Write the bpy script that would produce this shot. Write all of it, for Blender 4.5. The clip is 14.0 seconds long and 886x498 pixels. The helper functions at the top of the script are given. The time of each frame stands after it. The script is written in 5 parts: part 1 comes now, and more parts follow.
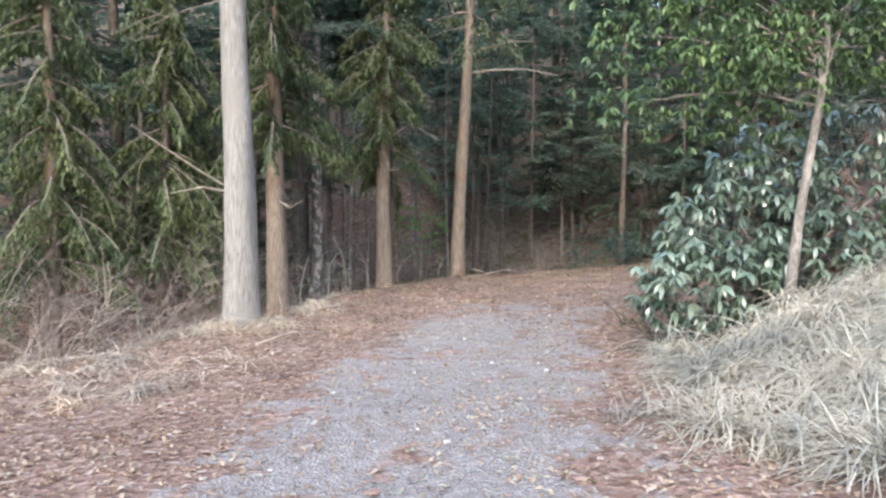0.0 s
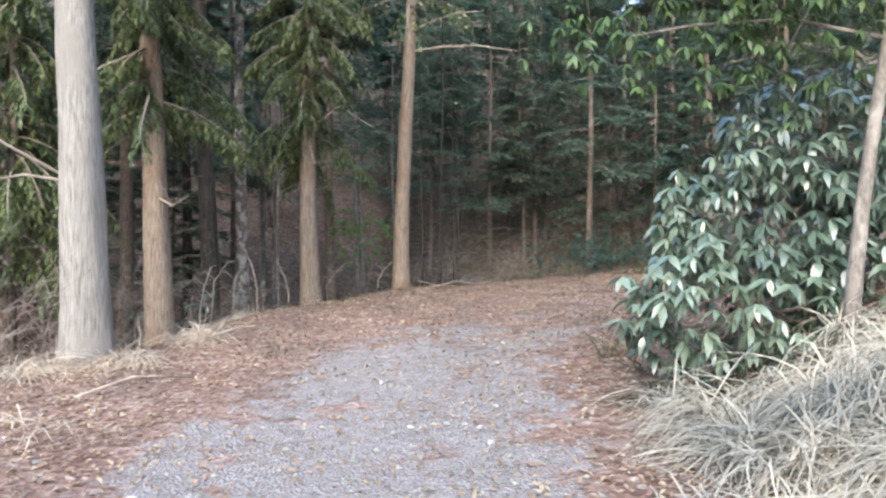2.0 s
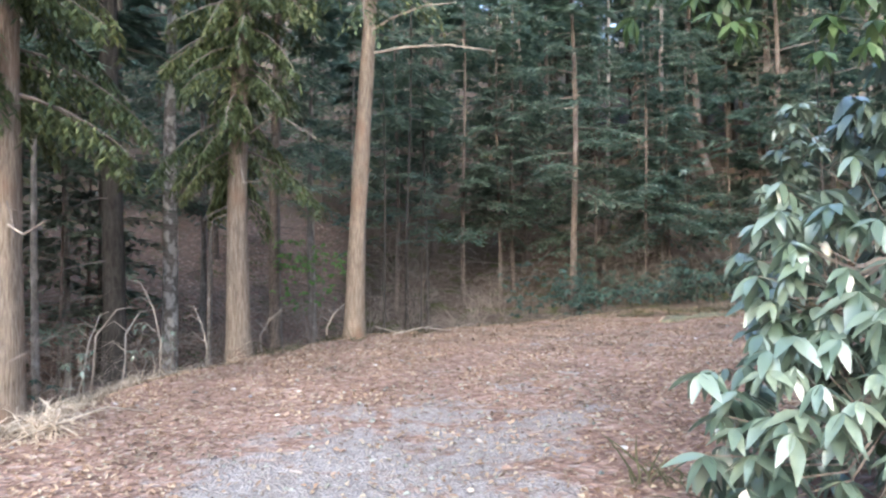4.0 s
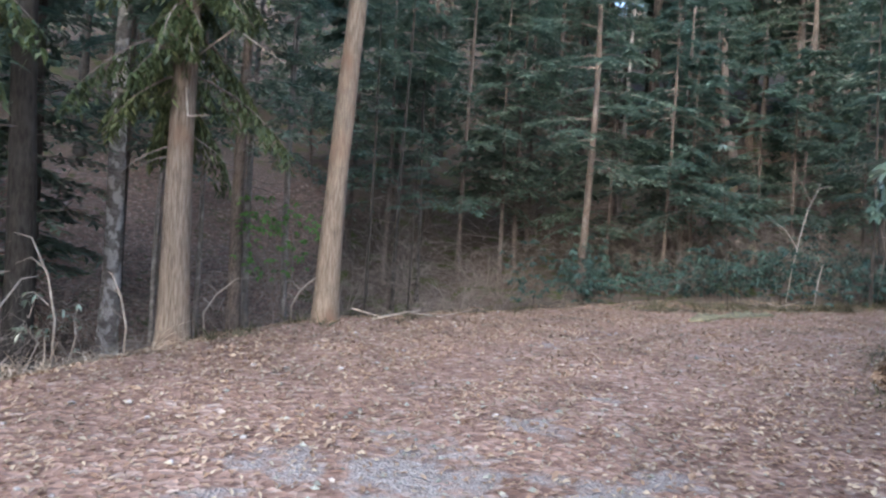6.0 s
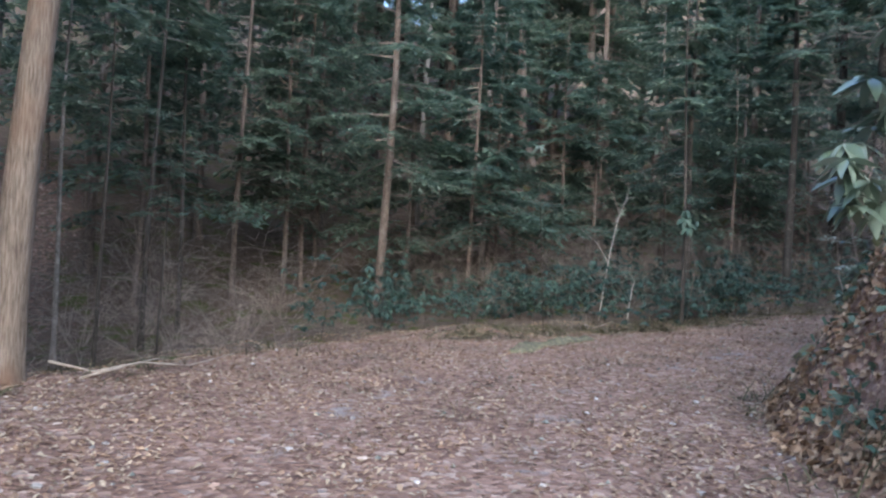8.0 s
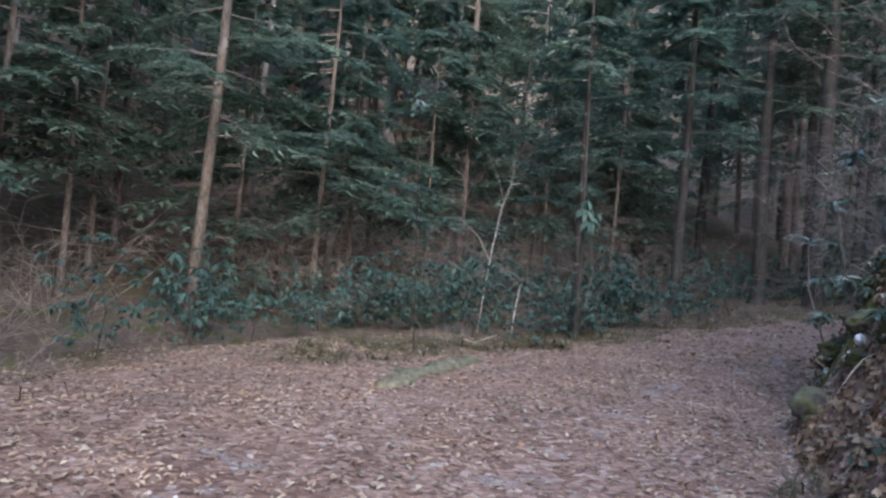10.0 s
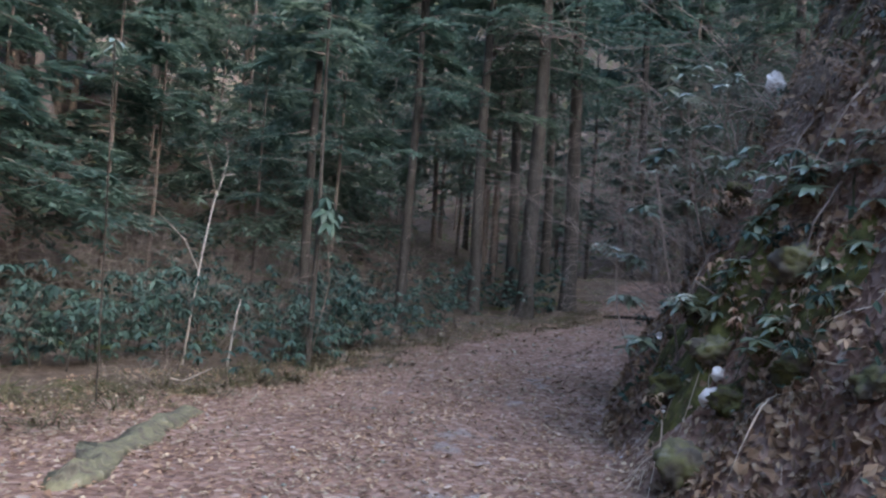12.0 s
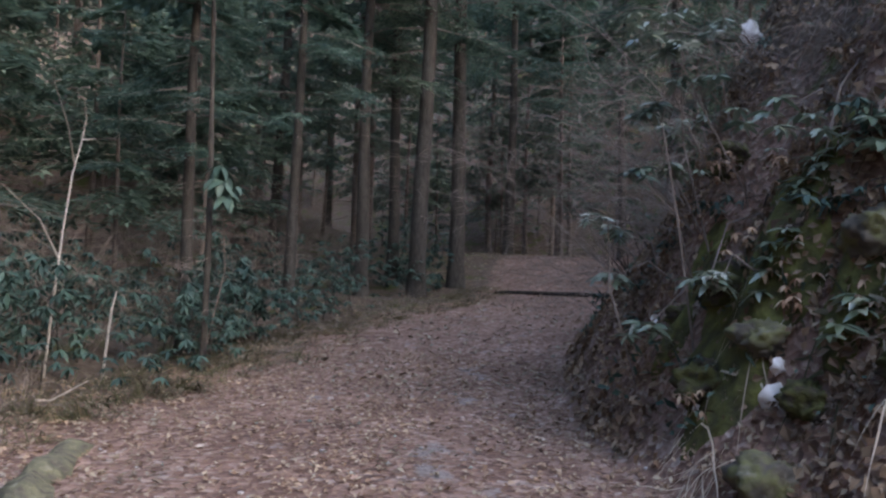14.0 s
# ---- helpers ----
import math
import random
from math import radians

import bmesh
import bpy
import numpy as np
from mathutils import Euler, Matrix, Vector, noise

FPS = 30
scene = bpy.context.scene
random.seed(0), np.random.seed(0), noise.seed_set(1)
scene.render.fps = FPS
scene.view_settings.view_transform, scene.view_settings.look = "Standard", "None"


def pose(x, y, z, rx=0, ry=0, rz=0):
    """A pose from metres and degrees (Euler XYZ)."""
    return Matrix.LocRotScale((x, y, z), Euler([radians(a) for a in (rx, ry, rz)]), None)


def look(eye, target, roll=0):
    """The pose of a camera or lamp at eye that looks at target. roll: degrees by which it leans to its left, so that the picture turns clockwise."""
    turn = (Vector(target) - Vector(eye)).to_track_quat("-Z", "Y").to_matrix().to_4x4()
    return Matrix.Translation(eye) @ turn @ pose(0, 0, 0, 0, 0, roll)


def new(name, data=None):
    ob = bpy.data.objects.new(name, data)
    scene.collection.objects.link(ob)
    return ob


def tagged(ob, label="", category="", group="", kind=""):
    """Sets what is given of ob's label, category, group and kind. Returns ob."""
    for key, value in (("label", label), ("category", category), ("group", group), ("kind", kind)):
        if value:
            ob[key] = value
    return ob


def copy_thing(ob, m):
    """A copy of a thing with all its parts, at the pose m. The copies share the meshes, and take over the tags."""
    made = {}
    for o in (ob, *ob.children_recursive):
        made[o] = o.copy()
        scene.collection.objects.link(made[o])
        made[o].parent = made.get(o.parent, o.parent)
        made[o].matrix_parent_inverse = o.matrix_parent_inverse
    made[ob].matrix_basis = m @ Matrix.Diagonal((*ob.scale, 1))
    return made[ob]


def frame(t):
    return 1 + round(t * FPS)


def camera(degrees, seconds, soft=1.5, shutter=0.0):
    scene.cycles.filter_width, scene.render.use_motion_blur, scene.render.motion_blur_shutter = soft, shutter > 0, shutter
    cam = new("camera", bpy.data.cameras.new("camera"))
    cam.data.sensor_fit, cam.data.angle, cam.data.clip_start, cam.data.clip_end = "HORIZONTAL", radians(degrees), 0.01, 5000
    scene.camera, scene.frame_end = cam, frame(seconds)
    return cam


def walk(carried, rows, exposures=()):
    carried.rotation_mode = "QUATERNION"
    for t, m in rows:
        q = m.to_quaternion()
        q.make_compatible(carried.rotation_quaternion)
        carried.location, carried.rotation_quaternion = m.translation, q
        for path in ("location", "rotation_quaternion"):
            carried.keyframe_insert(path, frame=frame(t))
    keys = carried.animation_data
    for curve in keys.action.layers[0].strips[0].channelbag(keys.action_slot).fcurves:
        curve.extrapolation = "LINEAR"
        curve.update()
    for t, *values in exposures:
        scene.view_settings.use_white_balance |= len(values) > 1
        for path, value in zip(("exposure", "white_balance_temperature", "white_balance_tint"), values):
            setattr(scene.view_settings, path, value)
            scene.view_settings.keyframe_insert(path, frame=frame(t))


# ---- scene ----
cam = camera(60.4, 14.0, soft=2.4)
PATH = [
    (0, (0.072, 0.065, 1.46), (0.064, 2.065, 1.435), -0.1),
    (0.5, (0.096, 0.693, 1.441), (0.005, 2.688, 1.337), 0.0),
    (1, (0.217, 1.345, 1.427), (0.397, 3.336, 1.37), -0.5),
    (1.5, (0.386, 2.041, 1.407), (0.517, 4.037, 1.385), -0.3),
    (2, (0.565, 2.752, 1.391), (0.649, 4.75, 1.391), -0.7),
    (2.5, (0.649, 3.448, 1.391), (0.594, 5.445, 1.475), 0.1),
    (3, (0.778, 4.14, 1.395), (0.894, 6.134, 1.497), -0.9),
    (3.2, (0.805, 4.413, 1.428), (0.947, 6.405, 1.536), -1.3),
    (5.3, (0.947, 6.849, 1.641), (1.1, 8.843, 1.661), 2.0),
    (5.5, (0.967, 7.12, 1.652), (1.101, 9.116, 1.672), 1.8),
    (6, (0.998, 7.763, 1.656), (1.173, 9.756, 1.655), 3.3),
    (6.5, (1.152, 8.475, 1.675), (1.486, 10.446, 1.715), 2.3),
    (7, (1.253, 9.161, 1.712), (1.65, 11.121, 1.753), 3.2),
    (7.5, (1.449, 9.85, 1.737), (2.059, 11.753, 1.827), 2.1),
    (8, (1.607, 10.507, 1.781), (2.309, 12.379, 1.838), 2.8),
    (8.2, (1.677, 10.758, 1.808), (2.446, 12.603, 1.865), 3.2),
    (10.3, (3.05, 14.218, 1.766), (4.239, 15.824, 1.849), 4.3),
    (10.5, (3.176, 14.454, 1.756), (4.478, 15.969, 1.851), 3.2),
    (11, (3.411, 15.037, 1.785), (4.88, 16.393, 1.843), 3.3),
    (11.5, (3.604, 15.597, 1.826), (5.176, 16.825, 1.968), 4.0),
    (12, (3.866, 16.095, 1.864), (5.529, 17.195, 2.017), 4.1),
    (12.5, (4.06, 16.656, 1.903), (5.796, 17.632, 2.09), 4.8),
    (13, (4.33, 17.126, 1.909), (6.095, 18.036, 2.153), 4.2),
    (13.5, (4.504, 17.472, 1.92), (6.308, 18.301, 2.155), 3.3),
    (14, (4.57, 17.609, 1.908), (6.424, 18.351, 2.019), 2.0),
]
EXPOSURES = [(0.0, 2.66, 6500, 10), (1.5, 2.69, 6480, 10), (2.3, 2.82, 6470, 10), (3.2, 3.0, 6450, 10), (5.3, 2.68, 6150, 11), (8.2, 2.42, 5900, 11), (10.3, 2.42, 5850, 14), (13.5, 2.47, 6350, 16), (14.0, 2.28, 6400, 17)]
walk(cam, [(t, look(eye, target, roll)) for t, eye, target, roll in PATH], EXPOSURES)

# ---- light ----
SKY_TURN = 200.0
world = bpy.data.worlds.new("world")
scene.world = world
world.use_nodes = True
wn = world.node_tree.nodes
sky = wn.new("ShaderNodeTexSky")
sky.sky_type, sky.sun_disc = "NISHITA", False
sky.sun_elevation, sky.sun_rotation = radians(22), radians(SKY_TURN)
sky.air_density, sky.dust_density = 1.0, 1.5
world.node_tree.links.new(sky.outputs[0], wn["Background"].inputs[0])
wn["Background"].inputs[1].default_value = 0.15
sun = new("sun", bpy.data.lights.new("sun", "SUN"))
sun.data.energy, sun.data.angle, sun.data.color = 0.5, radians(60), (1.0, 0.97, 0.94)
sun.matrix_world = look((-10, -30, 45), (0, 8, 0))


# ---- materials ----
def nodes_of(name, rough=0.8):
    m = bpy.data.materials.new(name)
    m.use_nodes = True
    n, l = m.node_tree.nodes, m.node_tree.links
    b = n["Principled BSDF"]
    b.inputs["Roughness"].default_value = rough
    b.inputs["Specular IOR Level"].default_value = 0.3
    return m, n, l, b


def ramp(n, l, fac, stops):
    r = n.new("ShaderNodeValToRGB")
    while len(r.color_ramp.elements) < len(stops):
        r.color_ramp.elements.new(0.5)
    for e, (p, c) in zip(r.color_ramp.elements, stops):
        e.position, e.color = p, (*c, 1)
    l.new(fac, r.inputs[0])
    return r.outputs[0]


def noise_tex(n, l, scale, detail=4, stretch=None, rough=0.55):
    t = n.new("ShaderNodeTexNoise")
    t.inputs["Scale"].default_value, t.inputs["Detail"].default_value, t.inputs["Roughness"].default_value = scale, detail, rough
    g = n.new("ShaderNodeTexCoord")
    if stretch:
        mp = n.new("ShaderNodeMapping")
        mp.inputs["Scale"].default_value = stretch
        l.new(g.outputs["Object"], mp.inputs[0])
        l.new(mp.outputs[0], t.inputs["Vector"])
    else:
        l.new(g.outputs["Object"], t.inputs["Vector"])
    return t.outputs[0]


def mixed(n, l, fac, a, b, mode="MIX"):
    m = n.new("ShaderNodeMix")
    m.data_type, m.blend_type = "RGBA", mode
    for s, v in ((m.inputs[0], fac), (m.inputs[6], a), (m.inputs[7], b)):
        if hasattr(v, "links"):
            l.new(v, s)
        else:
            s.default_value = v if isinstance(v, float) else (*v, 1)
    return m.outputs[2]


def bumped(n, l, b, height, strength, distance):
    u = n.new("ShaderNodeBump")
    u.inputs["Strength"].default_value, u.inputs["Distance"].default_value = strength, distance
    l.new(height, u.inputs["Height"])
    l.new(u.outputs[0], b.inputs["Normal"])


def bark(name, dark, light, patch, patch_at=(0.55, 0.75), stretch=(9, 9, 1.1), strength=0.9, knots=3.0):
    m, n, l, b = nodes_of(name, 0.9)
    grain = noise_tex(n, l, 4.0, 6, stretch, 0.65)
    broad = noise_tex(n, l, knots, 3, (1, 1, 0.6))
    c = ramp(n, l, grain, [(0.32, dark), (0.62, light)])
    f = ramp(n, l, broad, [(patch_at[0], (0, 0, 0)), (patch_at[1], (1, 1, 1))])
    c = mixed(n, l, f, c, patch)
    l.new(c, b.inputs["Base Color"])
    bumped(n, l, b, grain, strength, 0.03)
    return m


def leafy(name, colours, rough=0.5, translucent=0.25, spec=0.4, coat=0.0):
    """Foliage: each leaflet takes its own tone."""
    m, n, l, b = nodes_of(name, rough)
    b.inputs["Specular IOR Level"].default_value = spec
    b.inputs["Coat Weight"].default_value, b.inputs["Coat Roughness"].default_value = coat, 0.22
    g = n.new("ShaderNodeNewGeometry")
    oi = n.new("ShaderNodeObjectInfo")
    c = ramp(n, l, g.outputs["Random Per Island"], [(i / max(1, len(colours) - 1), k) for i, k in enumerate(colours)])
    patch = noise_tex(n, l, 1.3, 3)
    tone = ramp(n, l, patch, [(0.3, (0.55, 0.6, 0.6)), (0.7, (1.3, 1.25, 1.1))])
    c = mixed(n, l, 1.0, c, tone, "MULTIPLY")
    own = ramp(n, l, oi.outputs["Random"], [(0, (0.75, 0.85, 0.85)), (1, (1.2, 1.15, 1.05))])
    c = mixed(n, l, 1.0, c, own, "MULTIPLY")
    l.new(c, b.inputs["Base Color"])
    t = n.new("ShaderNodeBsdfTranslucent")
    l.new(c, t.inputs[0])
    x = n.new("ShaderNodeMixShader")
    x.inputs[0].default_value = translucent
    l.new(b.outputs[0], x.inputs[1])
    l.new(t.outputs[0], x.inputs[2])
    l.new(x.outputs[0], n["Material Output"].inputs[0])
    return m


def plain(name, colours, scale, rough=0.85, strength=0.4, distance=0.01):
    m, n, l, b = nodes_of(name, rough)
    f = noise_tex(n, l, scale, 5)
    l.new(ramp(n, l, f, [(0.3 + 0.4 * i / max(1, len(colours) - 1), c) for i, c in enumerate(colours)]), b.inputs["Base Color"])
    bumped(n, l, b, f, strength, distance)
    return m


def ground_material():
    m, n, l, b = nodes_of("forest_floor", 0.95)
    co = n.new("ShaderNodeTexCoord")
    cell = n.new("ShaderNodeTexVoronoi")
    cell.inputs["Scale"].default_value, cell.inputs["Randomness"].default_value = 17, 1.0
    warp = n.new("ShaderNodeTexNoise")
    warp.inputs["Scale"].default_value = 9
    l.new(co.outputs["Object"], warp.inputs["Vector"])
    add = n.new("ShaderNodeVectorMath")
    add.operation = "MULTIPLY_ADD"
    add.inputs[1].default_value = (0.09, 0.09, 0.09)
    l.new(warp.outputs["Color"], add.inputs[0])
    l.new(co.outputs["Object"], add.inputs[2])
    l.new(add.outputs[0], cell.inputs["Vector"])
    sep = n.new("ShaderNodeSeparateColor")
    l.new(cell.outputs["Color"], sep.inputs[0])
    litter = ramp(n, l, sep.outputs[0], [(0.0, (0.14, 0.088, 0.07)), (0.35, (0.21, 0.137, 0.11)), (0.7, (0.275, 0.19, 0.157)), (0.93, (0.335, 0.25, 0.212)), (1.0, (0.42, 0.36, 0.32))])
    broad = noise_tex(n, l, 0.9, 5)
    litter = mixed(n, l, 1.0, litter, ramp(n, l, broad, [(0.3, (0.7, 0.66, 0.64)), (0.7, (1.1, 1.08, 1.08))]), "MULTIPLY")
    peb = n.new("ShaderNodeTexVoronoi")
    peb.inputs["Scale"].default_value = 42
    l.new(co.outputs["Object"], peb.inputs["Vector"])
    sep2 = n.new("ShaderNodeSeparateColor")
    l.new(peb.outputs["Color"], sep2.inputs[0])
    gravel = ramp(n, l, sep2.outputs[0], [(0.0, (0.225, 0.207, 0.198)), (0.5, (0.28, 0.262, 0.253)), (0.9, (0.325, 0.307, 0.297)), (1.0, (0.42, 0.405, 0.395))])
    fine = noise_tex(n, l, 7, 6, None, 0.7)
    gravel = mixed(n, l, 1.0, gravel, ramp(n, l, fine, [(0.3, (0.75, 0.72, 0.72)), (0.7, (1.1, 1.1, 1.12))]), "MULTIPLY")
    at = n.new("ShaderNodeAttribute")
    at.attribute_name = "gravel"
    patch = noise_tex(n, l, 1.7, 7, None, 0.68)
    ma = n.new("ShaderNodeMath")
    ma.operation = "MULTIPLY_ADD"
    ma.inputs[1].default_value = 1.0
    l.new(at.outputs["Fac"], ma.inputs[0])
    mb = n.new("ShaderNodeMath")
    mb.operation = "MULTIPLY_ADD"
    mb.inputs[1].default_value, mb.inputs[2].default_value = 2.0, -0.5
    l.new(patch, mb.inputs[0])
    l.new(mb.outputs[0], ma.inputs[2])
    f = ramp(n, l, ma.outputs[0], [(0.84, (0, 0, 0)), (1.08, (1, 1, 1))])
    c = mixed(n, l, f, litter, gravel)
    # dark earth of the bank; on the wooded slopes it also paints forest shade
    at2 = n.new("ShaderNodeAttribute")
    at2.attribute_name = "soil_shade"
    soil_shade = ramp(n, l, fine, [(0.3, (0.05, 0.038, 0.03)), (0.5, (0.1, 0.075, 0.058)), (0.72, (0.16, 0.125, 0.095))])
    green = ramp(n, l, patch, [(0.52, (0, 0, 0)), (0.62, (1, 1, 1))])
    soil_shade = mixed(n, l, green, soil_shade, (0.06, 0.075, 0.02))
    ma2 = n.new("ShaderNodeMath")
    ma2.operation = "MULTIPLY_ADD"
    ma2.inputs[1].default_value = 1.0
    l.new(at2.outputs["Fac"], ma2.inputs[0])
    l.new(fine, ma2.inputs[2])
    c = mixed(n, l, ramp(n, l, ma2.outputs[0], [(0.9, (0, 0, 0)), (1.1, (1, 1, 1))]), c, soil_shade)
    l.new(c, b.inputs["Base Color"])
    bumped(n, l, b, mixed(n, l, f, cell.outputs["Distance"], peb.outputs["Distance"]), 0.8, 0.03)
    return m


M_GROUND = ground_material()
M_PALE_BARK = bark("weathered_pale_bark", (0.13, 0.124, 0.115), (0.37, 0.358, 0.34), (0.25, 0.238, 0.222), (0.48, 0.66), (15, 15, 1.2), 0.8, 2.6)
M_RED_BARK = bark("reddish_cedar_bark", (0.095, 0.07, 0.052), (0.3, 0.25, 0.2), (0.2, 0.125, 0.085), (0.52, 0.7), (16, 16, 1.3), 0.6, 1.6)
M_PINE_BARK = bark("grey_brown_bark", (0.05, 0.04, 0.034), (0.19, 0.155, 0.13), (0.23, 0.205, 0.19), (0.55, 0.7), (7, 7, 2.2))
M_DARK_BARK = bark("dark_wet_bark", (0.025, 0.022, 0.019), (0.078, 0.07, 0.06), (0.105, 0.096, 0.084), (0.55, 0.75), (7, 7, 1.6))
M_BIRCH = bark("flaking_birch_bark", (0.14, 0.125, 0.115), (0.33, 0.31, 0.29), (0.62, 0.6, 0.58), (0.49, 0.56), (2.2, 2.2, 7), 0.6, 7.0)
M_PALE_STEM = bark("bleached_stem", (0.22, 0.2, 0.18), (0.46, 0.43, 0.39), (0.3, 0.27, 0.23), (0.5, 0.65), (14, 14, 3))
M_SLIM_BARK = bark("grey_smooth_bark", (0.11, 0.1, 0.088), (0.25, 0.228, 0.205), (0.32, 0.298, 0.27), (0.52, 0.62), (8, 8, 3), 0.5, 6.0)
M_TWIG = plain("dead_twig", [(0.14, 0.115, 0.1), (0.3, 0.255, 0.228)], 6)
M_PALE_TWIG = plain("pale_dead_twig", [(0.22, 0.185, 0.15), (0.44, 0.39, 0.34)], 8)
M_HEMLOCK = leafy("blue_green_needles", [(0.078, 0.128, 0.108), (0.128, 0.192, 0.165), (0.192, 0.27, 0.238), (0.275, 0.355, 0.318)], 0.55, 0.45, 0.3)
M_CEDAR = leafy("yellow_green_cedar_fronds", [(0.048, 0.07, 0.034), (0.082, 0.112, 0.053), (0.13, 0.162, 0.077), (0.2, 0.222, 0.118)])
M_RHODO = leafy("glossy_rhododendron_leaf", [(0.1, 0.15, 0.115), (0.185, 0.245, 0.205), (0.29, 0.345, 0.305)], 0.3, 0.2, 1.0, 0.6)
# near-white base colour paints the sky's glint on green waxy leaves
M_GLINT_LEAF = leafy("waxy_leaf_painted_glint", [(0.3, 0.36, 0.34), (0.55, 0.6, 0.59), (0.76, 0.8, 0.8)], 0.2, 0.15, 1.0, 0.8)
# blue-green leaf, darker than M_RHODO: understorey shade is put into its colour
M_SHADED_LEAF = leafy("blue_green_leaf_shade_in_colour", [(0.035, 0.07, 0.062), (0.06, 0.108, 0.1), (0.095, 0.15, 0.14)], 0.5, 0.15, 0.3)
M_LAUREL = leafy("yellow_green_broad_leaf", [(0.055, 0.1, 0.045), (0.1, 0.165, 0.075), (0.17, 0.24, 0.115)], 0.4, 0.25, 0.5)
M_BRIGHT = leafy("fresh_green_leaf", [(0.08, 0.19, 0.055), (0.14, 0.28, 0.08)], 0.45, 0.4)
M_STRAW = leafy("bleached_straw", [(0.36, 0.302, 0.275), (0.55, 0.478, 0.448), (0.7, 0.625, 0.598)], 0.7, 0.2, 0.2)
M_SEDGE = leafy("faded_green_grass", [(0.05, 0.056, 0.028), (0.1, 0.092, 0.058), (0.18, 0.15, 0.11)], 0.7, 0.2, 0.2)
M_LITTER = leafy("fallen_brown_leaf", [(0.19, 0.118, 0.092), (0.26, 0.17, 0.137), (0.32, 0.225, 0.186), (0.37, 0.282, 0.238), (0.43, 0.365, 0.318)], 0.75, 0.1, 0.25)
M_BANK_LEAF = leafy("dark_brown_leaf", [(0.09, 0.056, 0.042), (0.17, 0.108, 0.08), (0.25, 0.175, 0.135), (0.37, 0.29, 0.24)], 0.6, 0.1, 0.3)
M_MOSS_ROCK = plain("moss_covered_rock", [(0.02, 0.017, 0.014), (0.05, 0.041, 0.032), (0.06, 0.062, 0.025), (0.095, 0.098, 0.034), (0.06, 0.053, 0.045)], 8.0, 0.95, 1.0, 0.06)
M_WHITE_LEAF = plain("bleached_white_leaf", [(0.6, 0.6, 0.6), (0.85, 0.86, 0.87)], 9, 0.6)
M_STONE = leafy("grey_gravel_stone", [(0.2, 0.195, 0.195), (0.3, 0.29, 0.288), (0.42, 0.41, 0.405)], 0.9, 0.0, 0.2)
M_MOSS = plain("moss", [(0.035, 0.032, 0.022), (0.085, 0.088, 0.03), (0.16, 0.165, 0.05)], 7, 0.95, 1.0, 0.04)
M_MOSS_WOOD = plain("moss_grown_wood", [(0.07, 0.062, 0.048), (0.13, 0.122, 0.09), (0.16, 0.158, 0.098), (0.23, 0.225, 0.16)], 11, 0.95, 1.0, 0.05)
M_ROCK = plain("dark_mossy_rock", [(0.04, 0.038, 0.034), (0.1, 0.09, 0.075), (0.13, 0.135, 0.06), (0.19, 0.18, 0.165)], 4.2, 0.9, 0.9, 0.05)
M_BLACK_LOG = plain("dark_rotten_wood", [(0.012, 0.011, 0.01), (0.035, 0.03, 0.027)], 6, 0.9)


# ---- tools ----
class Soup:
    """Vertices and faces of one mesh."""

    def __init__(self):
        self.v, self.f = [], []

    def add(self, verts, faces):
        k = len(self.v)
        self.v.extend(verts)
        self.f.extend([tuple(i + k for i in f) for f in faces])

    def tube(self, pts, radii, sides=6, rough=0.0, rng=None, cap=True):
        pts = [Vector(p) for p in pts]
        k, n = len(self.v), len(pts)
        ref = Vector((0.31, 0.17, 0.93)) if abs((pts[-1] - pts[0]).normalized().z) < 0.8 else Vector((1, 0.1, 0))
        for i, (p, r) in enumerate(zip(pts, radii)):
            d = (pts[min(i + 1, n - 1)] - pts[max(i - 1, 0)]).normalized()
            a = d.cross(ref).normalized()
            b = d.cross(a)
            for j in range(sides):
                t = 2 * math.pi * j / sides
                q = r
                if rough:
                    q *= 1 + rough * noise.noise(Vector((math.cos(t) * 2.4, math.sin(t) * 2.4, p.z * 0.9 + p.x))) + rough * 0.7 * noise.noise(Vector((math.cos(t) * 9, math.sin(t) * 9, p.z * 0.7 + p.y)))
                self.v.append(p + (a * math.cos(t) + b * math.sin(t)) * q)
        for i in range(n - 1):
            for j in range(sides):
                j2 = (j + 1) % sides
                self.f.append((k + i * sides + j, k + i * sides + j2, k + (i + 1) * sides + j2, k + (i + 1) * sides + j))
        if cap:
            self.f.append(tuple(k + j for j in range(sides))[::-1])
            self.f.append(tuple(k + (n - 1) * sides + j for j in range(sides)))

    def mesh(self, name, material, smooth=False):
        me = bpy.data.meshes.new(name)
        me.from_pydata([tuple(v) for v in self.v], [], self.f)
        me.materials.append(material)
        if smooth:
            me.polygons.foreach_set("use_smooth", [True] * len(me.polygons))
        me.update()
        return me


def part(name, soup, material, parent, label="", smooth=False):
    ob = new(name, soup.mesh(name, material, smooth))
    ob.parent = parent
    if label:
        ob["label"] = label
    return ob


def thing(name, soup, material, label, category, group="", kind="", smooth=False, at=None):
    ob = new(name, soup.mesh(name, material, smooth))
    if at:
        ob.matrix_basis = at
    return tagged(ob, label, category, group, kind)


def holder(name, x, y, z, label, category, group=""):
    ob = new(name)
    ob.empty_display_size = 0.2
    ob.location = (x, y, z)
    return tagged(ob, label, category, group)


